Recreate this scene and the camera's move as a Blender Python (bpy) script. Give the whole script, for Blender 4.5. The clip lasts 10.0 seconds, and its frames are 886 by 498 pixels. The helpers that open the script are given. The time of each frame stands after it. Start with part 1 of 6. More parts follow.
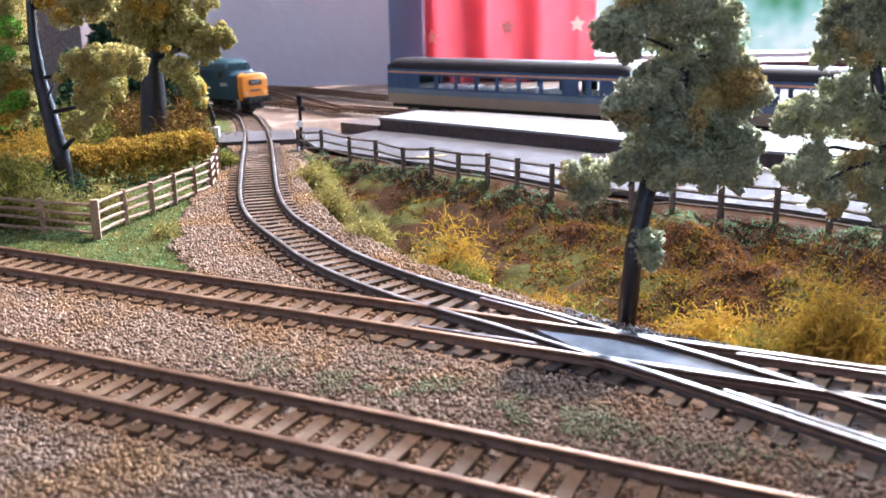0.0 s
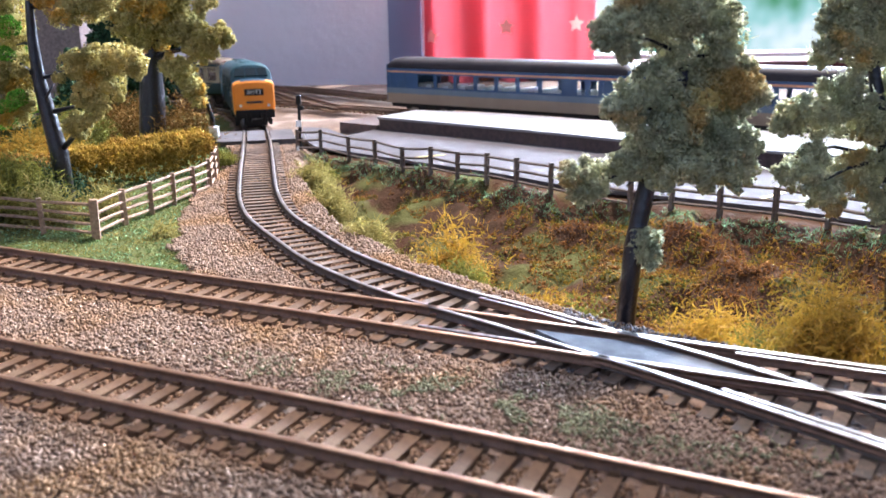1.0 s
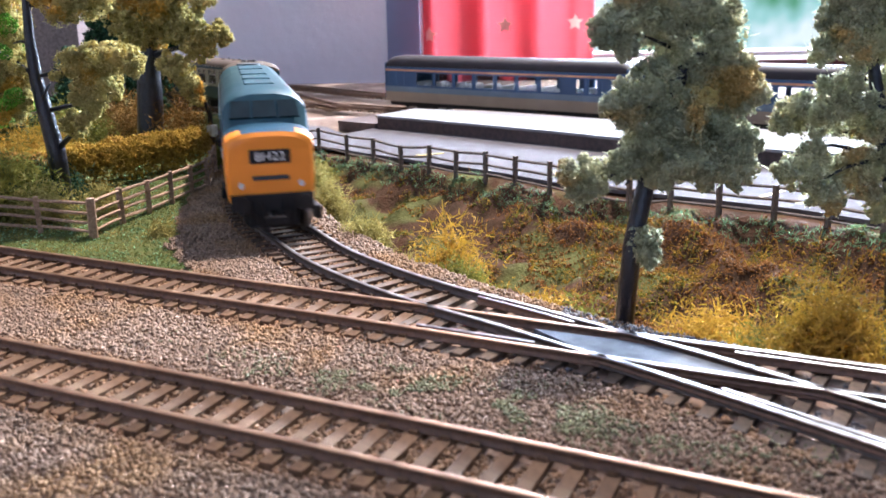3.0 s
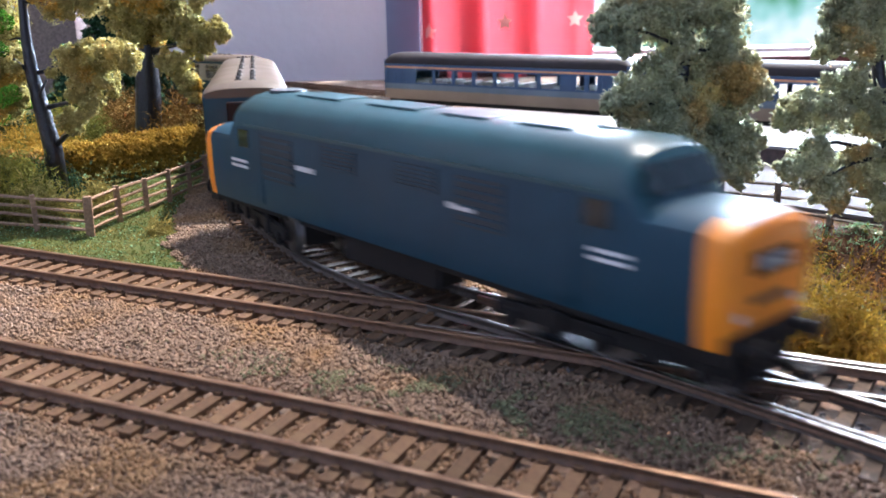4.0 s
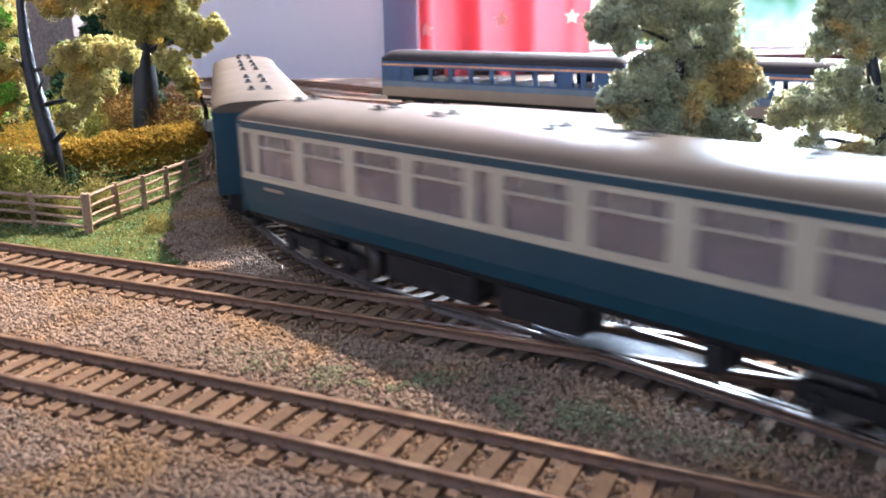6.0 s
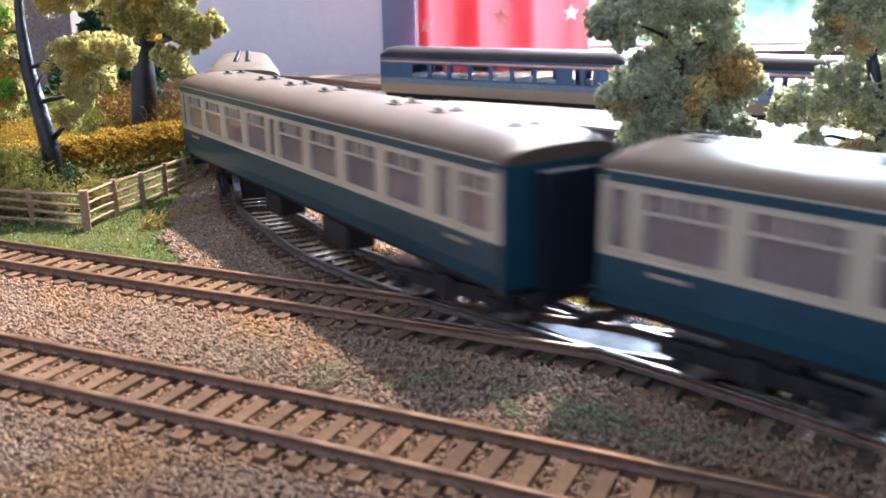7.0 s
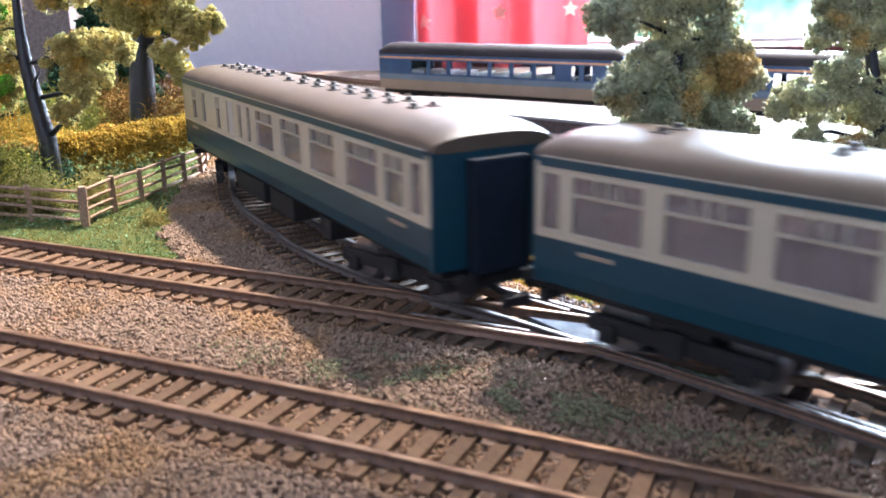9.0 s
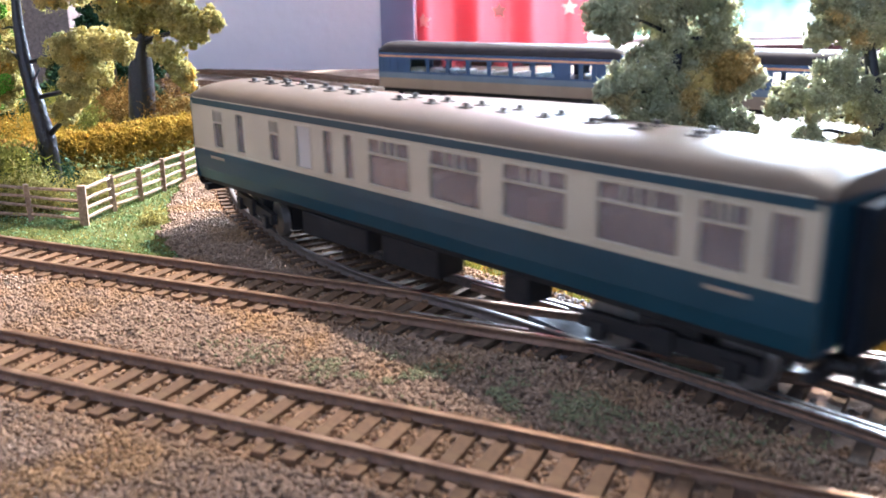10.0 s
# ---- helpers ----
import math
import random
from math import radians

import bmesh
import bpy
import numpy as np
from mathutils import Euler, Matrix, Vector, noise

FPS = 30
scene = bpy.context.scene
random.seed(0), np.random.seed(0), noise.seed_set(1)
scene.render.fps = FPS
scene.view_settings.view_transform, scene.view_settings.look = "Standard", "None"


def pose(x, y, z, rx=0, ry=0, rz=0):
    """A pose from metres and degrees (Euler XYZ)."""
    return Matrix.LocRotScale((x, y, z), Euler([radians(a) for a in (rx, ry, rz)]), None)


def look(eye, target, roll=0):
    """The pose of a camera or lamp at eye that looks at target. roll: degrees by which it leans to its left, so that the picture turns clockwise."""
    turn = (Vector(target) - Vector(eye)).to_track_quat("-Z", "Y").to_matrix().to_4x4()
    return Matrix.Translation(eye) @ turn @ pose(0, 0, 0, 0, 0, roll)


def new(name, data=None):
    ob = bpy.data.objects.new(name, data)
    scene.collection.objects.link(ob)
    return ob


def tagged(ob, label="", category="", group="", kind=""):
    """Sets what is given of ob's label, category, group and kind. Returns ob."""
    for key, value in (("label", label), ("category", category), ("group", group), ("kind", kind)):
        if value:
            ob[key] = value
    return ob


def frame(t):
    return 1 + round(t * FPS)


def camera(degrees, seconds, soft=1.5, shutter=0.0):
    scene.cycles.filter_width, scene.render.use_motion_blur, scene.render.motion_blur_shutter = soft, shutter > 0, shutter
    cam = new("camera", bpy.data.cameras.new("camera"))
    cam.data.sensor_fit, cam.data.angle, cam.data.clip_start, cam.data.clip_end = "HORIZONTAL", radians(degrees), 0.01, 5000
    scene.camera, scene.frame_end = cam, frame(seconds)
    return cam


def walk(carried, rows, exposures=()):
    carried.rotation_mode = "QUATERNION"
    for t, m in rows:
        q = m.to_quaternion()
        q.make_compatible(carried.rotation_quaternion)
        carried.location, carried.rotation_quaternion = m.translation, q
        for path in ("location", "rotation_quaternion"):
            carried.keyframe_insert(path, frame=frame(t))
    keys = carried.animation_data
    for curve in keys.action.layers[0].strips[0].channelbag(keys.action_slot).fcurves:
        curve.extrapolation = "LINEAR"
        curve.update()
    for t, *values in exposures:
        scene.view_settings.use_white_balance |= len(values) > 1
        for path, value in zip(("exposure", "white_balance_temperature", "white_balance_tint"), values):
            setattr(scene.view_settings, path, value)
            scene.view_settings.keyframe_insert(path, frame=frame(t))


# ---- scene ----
cam = camera(53.96, 10.0, soft=1.6, shutter=0.8)
cam.data.dof.use_dof, cam.data.dof.focus_distance, cam.data.dof.aperture_fstop = True, 0.36, 29.0
walk(cam, [
    (0, pose(0.00010, 0.00021, 0.08338, 74.607, 0.859, -0.192)),
    (0.5, pose(0.00000, 0.00000, 0.08372, 74.548, 0.852, -0.236)),
    (1, pose(0.00010, 0.00004, 0.08349, 74.577, 0.860, -0.250)),
    (1.5, pose(0.00017, 0.00012, 0.08348, 74.548, 0.877, -0.264)),
    (2, pose(0.00010, 0.00021, 0.08339, 74.550, 0.837, -0.291)),
    (2.5, pose(0.00015, 0.00005, 0.08339, 74.551, 0.839, -0.315)),
    (4, pose(0.00039, 0.00363, 0.08297, 74.298, 0.908, -0.352)),
    (4.5, pose(0.00024, -0.00022, 0.08346, 74.398, 0.884, -0.390)),
    (5, pose(0.00041, 0.00166, 0.08305, 74.284, 0.925, -0.418)),
    (5.5, pose(0.00044, 0.00169, 0.08290, 74.243, 0.901, -0.472)),
    (7, pose(0.00033, 0.00270, 0.08298, 73.923, 0.871, -0.618)),
    (7.5, pose(0.00051, 0.00271, 0.08282, 73.888, 0.881, -0.613)),
    (8, pose(0.00059, 0.00264, 0.08271, 73.837, 0.928, -0.609)),
    (8.5, pose(0.00068, 0.00296, 0.08266, 73.779, 0.929, -0.640)),
    (9, pose(0.00061, 0.00275, 0.08278, 73.688, 0.927, -0.664)),
    (9.5, pose(0.00049, 0.00272, 0.08285, 73.625, 0.860, -0.703)),
    (10, pose(0.00063, 0.00267, 0.08284, 73.604, 0.936, -0.710)),
], exposures=((0, 1.38, 6000, 16), (0.5, 1.46, 6000, 16), (2.7, 1.46, 6000, 16), (3.7, 1.35, 6000, 13), (3.9, 1.4, 6000, 13), (4.3, 2.25, 5800, 13), (5.0, 2.2, 5900, 13), (5.5, 2.0, 6100, 13), (10.0, 2.0, 6100, 13)))

# ---------------------------------------------------------------- light
SUN_AZ, SUN_EL = 32.0, 58.0          # degrees, azimuth from +y towards +x
world = bpy.data.worlds.new("world")
scene.world = world
world.use_nodes = True
wn = world.node_tree.nodes
sky = wn.new("ShaderNodeTexSky")
sky.sky_type, sky.sun_disc = 'NISHITA', False
sky.sun_elevation, sky.sun_rotation = radians(SUN_EL), radians(SUN_AZ)
world.node_tree.links.new(sky.outputs[0], wn["Background"].inputs[0])
wn["Background"].inputs[1].default_value = 0.12
sun = new("sun", bpy.data.lights.new("sun", "SUN"))
sun.data.energy, sun.data.angle, sun.data.color = 3.6, radians(2.5), (1.0, 0.90, 0.775)
away = Vector((math.sin(radians(SUN_AZ)) * math.cos(radians(SUN_EL)), math.cos(radians(SUN_AZ)) * math.cos(radians(SUN_EL)), math.sin(radians(SUN_EL))))
sun.matrix_basis = look(away * 3, (0, 0, 0))
skylight = new("window_skylight", bpy.data.lights.new("window_skylight", "AREA"))
skylight.data.shape, skylight.data.size, skylight.data.size_y = "RECTANGLE", 2.0, 0.69
skylight.data.energy, skylight.data.color = 150.0, (0.72, 0.86, 1.0)
skylight.matrix_basis = look((1.39, 2.60, 1.01), (0.85, 0.0, 0.10))
# Unseen fill lamp added behind the camera, in an invented wall opening.
south_fill = new("south_window_skylight", bpy.data.lights.new("south_window_skylight", "AREA"))
south_fill.data.shape, south_fill.data.size, south_fill.data.size_y = "RECTANGLE", 1.3, 0.9
south_fill.data.energy, south_fill.data.color = 0.92, (0.80, 0.92, 1.0)
south_fill.matrix_basis = look((-0.5, -1.92, 0.65), (-0.3, 0.0, 0.2))

# ---------------------------------------------------------------- materials
def mat(name, col, col2=None, rough=0.7, metal=0.0, scale=200.0, detail=4.0, bump=0.0, bump_scale=None, island=0.0, spots=None, spot_scale=40.0, spot_lo=0.52, spot_hi=0.62, coat=0.0, rand=0.0, spec=0.5):
    """Two-scale noise material. island: value spread per loose piece; spots: a third colour in patches; rand: spread per object."""
    m = bpy.data.materials.new(name)
    m.use_nodes = True
    t = m.node_tree
    n, l = t.nodes, t.links
    b = n["Principled BSDF"]
    geo = n.new("ShaderNodeNewGeometry")
    tc = n.new("ShaderNodeTexCoord")
    def tex(sc, dt=4.0):
        q = n.new("ShaderNodeTexNoise")
        q.inputs["Scale"].default_value, q.inputs["Detail"].default_value = sc, dt
        l.new(tc.outputs["Object"], q.inputs["Vector"])
        return q.outputs["Fac"]
    def ramp(src, lo, hi):
        r = n.new("ShaderNodeMapRange")
        r.inputs["From Min"].default_value, r.inputs["From Max"].default_value = lo, hi
        l.new(src, r.inputs["Value"])
        return r.outputs[0]
    def mix(f, a, c, mode="MIX"):
        x = n.new("ShaderNodeMix")
        x.data_type, x.blend_type = "RGBA", mode
        for v, k in ((f, 0), (a, 6), (c, 7)):
            if isinstance(v, (int, float)):
                x.inputs[k].default_value = v
            elif isinstance(v, tuple):
                x.inputs[k].default_value = (*v, 1)
            else:
                l.new(v, x.inputs[k])
        return x.outputs[2]
    col2 = col2 or tuple(c * 0.7 for c in col)
    out = mix(ramp(tex(scale, detail), 0.35, 0.65), col, col2)
    if spots:
        out = mix(ramp(tex(spot_scale, 3.0), spot_lo, spot_hi), out, spots)
    if island:
        out = mix(1.0, out, ramp_colour(n, l, geo.outputs["Random Per Island"], island), "MULTIPLY")
    if rand:
        oi = n.new("ShaderNodeObjectInfo")
        out = mix(1.0, out, ramp_colour(n, l, oi.outputs["Random"], rand), "MULTIPLY")
    l.new(out, b.inputs["Base Color"])
    b.inputs["Roughness"].default_value, b.inputs["Metallic"].default_value = rough, metal
    b.inputs["Coat Weight"].default_value = coat
    b.inputs["Specular IOR Level"].default_value = spec
    if rough < 0.6:
        r = n.new("ShaderNodeMapRange")
        r.inputs["To Min"].default_value, r.inputs["To Max"].default_value = rough * 0.75, rough * 1.3
        l.new(tex(scale * 0.3), r.inputs["Value"])
        l.new(r.outputs[0], b.inputs["Roughness"])
    if bump:
        bp = n.new("ShaderNodeBump")
        bp.inputs["Strength"].default_value, bp.inputs["Distance"].default_value = 1.0, bump
        l.new(tex(bump_scale or scale * 2), bp.inputs["Height"])
        l.new(bp.outputs[0], b.inputs["Normal"])
    return m


def ramp_colour(n, l, src, spread):
    r = n.new("ShaderNodeMapRange")
    r.inputs["To Min"].default_value, r.inputs["To Max"].default_value = 1 - spread, 1 + spread
    l.new(src, r.inputs["Value"])
    return r.outputs[0]


def emitter(name, build):
    m = bpy.data.materials.new(name)
    m.use_nodes = True
    build(m.node_tree.nodes, m.node_tree.links)
    return m


M = dict(
    wall=mat("wall_paint", (0.84, 0.76, 0.77), (0.81, 0.73, 0.74), 0.9, scale=6, bump=0.0008, bump_scale=60),
    wall_blue_grey=mat("blue_grey_wall", (0.22, 0.24, 0.34), (0.19, 0.21, 0.30), 0.8, scale=8),
    ceiling=mat("ceiling_paint", (0.78, 0.78, 0.78), (0.74, 0.74, 0.75), 0.9, scale=5),
    carpet=mat("carpet", (0.09, 0.09, 0.11), (0.07, 0.07, 0.085), 0.95, scale=60, bump=0.002),
    white=mat("white_gloss", (0.8, 0.8, 0.8), (0.74, 0.75, 0.76), 0.35, scale=12),
    sillboard=mat("red_brown_board", (0.12, 0.055, 0.05), (0.09, 0.04, 0.038), 0.8, scale=20, spec=0.15),
    dirt=mat("layout_earth", (0.27, 0.18, 0.135), (0.20, 0.13, 0.095), 0.95, scale=300, bump=0.0006, bump_scale=900, spots=(0.20, 0.15, 0.12), spot_scale=60),
    grassbase=mat("flock_base", (0.065, 0.09, 0.03), (0.09, 0.085, 0.027), 0.95, scale=120, bump=0.0006, bump_scale=900),
    slope=mat("slope_earth", (0.085, 0.043, 0.025), (0.045, 0.026, 0.015), 0.95, scale=90, bump=0.0008, bump_scale=700, spots=(0.10, 0.10, 0.035), spot_scale=30),
    stone=mat("ballast_stone", (0.288, 0.195, 0.138), (0.208, 0.137, 0.095), 0.9, scale=1500, island=0.30, spec=0.2, spots=(0.28, 0.165, 0.085), spot_scale=24, spot_lo=0.50, spot_hi=0.62),
    stone_rust=mat("rusty_ballast_stone", (0.30, 0.178, 0.106), (0.215, 0.123, 0.07), 0.9, scale=1500, island=0.35, spec=0.2),
    stone_dark=mat("dark_ballast_stone", (0.13, 0.115, 0.12), (0.09, 0.08, 0.085), 0.75, scale=1500, island=0.5),
    sleeper=mat("sleeper_plastic", (0.145, 0.080, 0.043), (0.10, 0.055, 0.031), 0.8, scale=500, bump=0.0001, bump_scale=1500, rand=0.25, spots=(0.15, 0.088, 0.047), spot_scale=160, spec=0.25),
    timber=mat("dark_crossing_timber", (0.11, 0.072, 0.048), (0.06, 0.040, 0.028), 0.75, scale=500, rand=0.3, spec=0.25),
    rail_side=mat("rusty_rail_paint", (0.165, 0.084, 0.047), (0.105, 0.056, 0.034), 0.65, scale=600, bump=0.00005, bump_scale=3000),
    rail_head=mat("worn_rail_head", (0.40, 0.24, 0.14), (0.22, 0.12, 0.07), 0.40, 0.85, scale=120),
    rail_bright=mat("bright_rail_head", (0.40, 0.39, 0.38), (0.18, 0.165, 0.16), 0.30, 1.0, scale=300),
    plate=mat("frog_plate", (0.13, 0.135, 0.15), (0.085, 0.09, 0.105), 0.7, 0.0, spec=0.08, scale=260, bump=0.00004, bump_scale=1500),
    fence=mat("weathered_fence", (0.35, 0.22, 0.14), (0.21, 0.125, 0.075), 0.8, scale=700, bump=0.0002, bump_scale=900, rand=0.2),
    fence_dark=mat("dark_fence", (0.16, 0.12, 0.10), (0.10, 0.075, 0.065), 0.75, scale=700, rand=0.2),
    road=mat("road_card", (0.10, 0.09, 0.095), (0.075, 0.068, 0.072), 0.9, spec=0.08, scale=80, bump=0.0001, bump_scale=1500),
    yard=mat("yard_ballast", (0.20, 0.14, 0.105), (0.125, 0.086, 0.064), 0.95, spec=0.1, scale=350, bump=0.0008, bump_scale=700, spots=(0.28, 0.21, 0.175), spot_scale=30),
    yellow_line=mat("yellow_paint", (0.65, 0.45, 0.12), rough=0.6),
    plat_top=mat("platform_top", (0.25, 0.245, 0.25), (0.21, 0.205, 0.21), 0.8, scale=60, spec=0.3),
    plat_side=mat("platform_brick", (0.11, 0.075, 0.07), (0.07, 0.05, 0.05), 0.85, scale=300, bump=0.0003),
    bark=mat("dark_bark", (0.016, 0.016, 0.021), (0.010, 0.010, 0.014), 0.32, scale=400, bump=0.0004, bump_scale=700),
    leaf=mat("sage_foliage", (0.52, 0.43, 0.17), (0.27, 0.25, 0.085), 0.9, scale=70, island=0.35, spots=(0.58, 0.32, 0.05), spot_scale=38, spot_lo=0.57, spot_hi=0.62),
    leaf_grey=mat("grey_sage_foliage", (0.50, 0.51, 0.34), (0.23, 0.26, 0.18), 0.9, scale=90, island=0.35, spots=(0.46, 0.28, 0.09), spot_scale=36, spot_lo=0.58, spot_hi=0.63),
    leaf_dark=mat("dark_green_foliage", (0.035, 0.075, 0.04), (0.02, 0.045, 0.025), 0.95, scale=120, island=0.4, spots=(0.10, 0.10, 0.03), spot_scale=25),
    leaf_bright=mat("bright_green_foliage", (0.17, 0.38, 0.04), (0.10, 0.26, 0.03), 0.9, scale=150, island=0.35),
    hedge=mat("golden_hedge", (0.36, 0.215, 0.036), (0.23, 0.15, 0.03), 0.95, scale=90, island=0.4, spots=(0.34, 0.17, 0.05), spot_scale=35),
    gold=mat("golden_twig", (0.46, 0.26, 0.04), (0.25, 0.135, 0.025), 0.8, scale=200, island=0.4),
    cream=mat("cream_twig", (0.36, 0.30, 0.095), (0.20, 0.17, 0.05), 0.8, scale=200, island=0.35),
    olive=mat("olive_flock", (0.20, 0.185, 0.04), (0.10, 0.105, 0.025), 0.9, scale=200, island=0.5),
    rust=mat("rust_flock", (0.31, 0.145, 0.05), (0.16, 0.075, 0.026), 0.9, scale=200, island=0.5),
    moss=mat("pale_green_flock", (0.24, 0.36, 0.21), (0.13, 0.22, 0.11), 0.9, scale=200, island=0.45),
    grass=mat("static_grass", (0.11, 0.145, 0.05), (0.135, 0.118, 0.03), 0.9, scale=50, island=0.4, spots=(0.34, 0.26, 0.08), spot_scale=45, spot_lo=0.50, spot_hi=0.62),
    loco_blue=mat("loco_blue", (0.008, 0.048, 0.082), (0.007, 0.042, 0.072), 0.38, scale=60, coat=0.04, spec=0.3),
    loco_roof=mat("loco_roof_blue", (0.016, 0.070, 0.088), (0.013, 0.058, 0.074), 0.34, scale=120),
    yellow=mat("warning_yellow", (0.86, 0.27, 0.016), (0.80, 0.25, 0.014), 0.38, scale=60),
    black=mat("chassis_black", (0.012, 0.012, 0.013), (0.018, 0.016, 0.016), 0.6, scale=300, spec=0.2),
    dark=mat("dark_grille", (0.02, 0.03, 0.04), (0.03, 0.04, 0.05), 0.6, scale=400),
    silver=mat("silver_print", (0.75, 0.76, 0.78), rough=0.4),
    steel=mat("wheel_steel", (0.35, 0.34, 0.33), (0.28, 0.26, 0.25), 0.35, 0.9, scale=300),
    coach_blue=mat("coach_blue", (0.009, 0.043, 0.062), (0.007, 0.037, 0.054), 0.32, scale=60, coat=0.04, spec=0.28),
    coach_grey=mat("coach_cream_grey", (0.40, 0.34, 0.25), (0.365, 0.31, 0.228), 0.38, scale=60),
    coach_roof=mat("coach_roof_grey", (0.098, 0.067, 0.043), (0.082, 0.056, 0.036), 0.45, scale=100, coat=0.05, spec=0.35),
    seat=mat("coach_seats", (0.38, 0.20, 0.16), (0.30, 0.15, 0.12), 0.6, scale=150),
    unit_blue=mat("unit_blue", (0.03, 0.078, 0.17), (0.025, 0.064, 0.14), 0.35, scale=60),
    unit_roof=mat("unit_roof", (0.030, 0.024, 0.028), (0.022, 0.018, 0.020), 0.65, spec=0.25, scale=90),
    unit_cream=mat("unit_cream", (0.29, 0.22, 0.155), (0.25, 0.19, 0.133), 0.45, scale=60),
    orange_line=mat("orange_line", (0.62, 0.30, 0.16), rough=0.5),
    interior=mat("pale_interior", (0.62, 0.62, 0.62), (0.5, 0.5, 0.52), 0.6, scale=80),
    building=mat("stone_paper", (0.27, 0.20, 0.19), (0.16, 0.12, 0.115), 0.9, scale=500, bump=0.0005, bump_scale=500),
    roof_tile=mat("brown_roof", (0.10, 0.07, 0.06), rough=0.8),
    brown=mat("brown_shrub", (0.26, 0.145, 0.04), (0.13, 0.075, 0.022), 0.9, scale=60, island=0.4, spec=0.06),
    sleeper_dark=mat("dark_sleeper_plastic", (0.115, 0.072, 0.048), (0.07, 0.045, 0.031), 0.7, scale=500, bump=0.0001, bump_scale=1500, rand=0.3, spec=0.2),
    rail_dark=mat("dark_rail_paint", (0.085, 0.06, 0.048), (0.055, 0.042, 0.036), 0.6, scale=600, bump=0.00005, bump_scale=3000),
    rail_grey=mat("dull_rail_head", (0.26, 0.235, 0.22), (0.13, 0.11, 0.10), 0.42, 0.85, scale=120),
    frosted=mat("frosted_pane", (0.40, 0.37, 0.34), (0.34, 0.31, 0.29), 0.4, scale=120),
)


def let_light_through(m, amount, tint):
    """Thin foam and fibre let part of the light through."""
    n, l = m.node_tree.nodes, m.node_tree.links
    tr = n.new("ShaderNodeBsdfTranslucent")
    tr.inputs["Color"].default_value = (*tint, 1)
    ms = n.new("ShaderNodeMixShader")
    ms.inputs[0].default_value = amount
    l.new(n["Principled BSDF"].outputs[0], ms.inputs[1])
    l.new(tr.outputs[0], ms.inputs[2])
    l.new(ms.outputs[0], n["Material Output"].inputs[0])


let_light_through(M["leaf"], 0.34, (0.78, 0.66, 0.24))
# Rim light put into the fibres: lighter and more translucent than the foam.
M["leaf_fuzz"] = mat("rim_lit_foam_fibres", (0.66, 0.57, 0.26), (0.45, 0.42, 0.17), 0.9, scale=70, island=0.3, spots=(0.62, 0.36, 0.07), spot_scale=38, spot_lo=0.57, spot_hi=0.62, spec=0.06)
M["grey_fuzz"] = mat("grey_rim_lit_fibres", (0.62, 0.63, 0.42), (0.42, 0.46, 0.30), 0.9, scale=90, island=0.3, spots=(0.68, 0.42, 0.14), spot_scale=36, spot_lo=0.58, spot_hi=0.63, spec=0.06)
let_light_through(M["leaf_fuzz"], 0.55, (0.85, 0.72, 0.30))
let_light_through(M["grey_fuzz"], 0.70, (0.95, 0.90, 0.62))
let_light_through(M["leaf_grey"], 0.42, (0.84, 0.80, 0.52))
let_light_through(M["gold"], 0.18, (0.70, 0.44, 0.05))
let_light_through(M["cream"], 0.20, (0.48, 0.40, 0.13))
let_light_through(M["rust"], 0.22, (0.42, 0.19, 0.06))
let_light_through(M["olive"], 0.22, (0.28, 0.26, 0.05))
let_light_through(M["hedge"], 0.25, (0.55, 0.36, 0.05))
let_light_through(M["moss"], 0.25, (0.30, 0.52, 0.26))
let_light_through(M["grass"], 0.15, (0.20, 0.28, 0.08))
for k_ in ("leaf", "leaf_grey", "leaf_dark", "leaf_bright", "hedge", "gold", "cream", "olive", "rust", "moss", "grass", "slope", "dirt", "grassbase"):
    M[k_].node_tree.nodes["Principled BSDF"].inputs["Specular IOR Level"].default_value = 0.06


def glass_mat(name, tint, rough=0.03):
    m = bpy.data.materials.new(name)
    m.use_nodes = True
    n, l = m.node_tree.nodes, m.node_tree.links
    b = n["Principled BSDF"]
    b.inputs["Base Color"].default_value = (*tint, 1)
    b.inputs["Roughness"].default_value = rough
    b.inputs["Transmission Weight"].default_value = 1.0
    b.inputs["IOR"].default_value = 1.15
    return m


M["glass"] = glass_mat("clear_glazing", (0.85, 0.87, 0.88))
# Reflections are put into the pane tint: reddish grey and partly opaque.
M["glazing"] = glass_mat("reflection_tinted_glazing", (0.46, 0.39, 0.38), 0.07)
M["glazing"].node_tree.nodes["Principled BSDF"].inputs["Transmission Weight"].default_value = 0.72
M["glazing"].node_tree.nodes["Principled BSDF"].inputs["IOR"].default_value = 1.45
M["glass_dark"] = mat("dark_cab_glass", (0.015, 0.03, 0.035), rough=0.08)


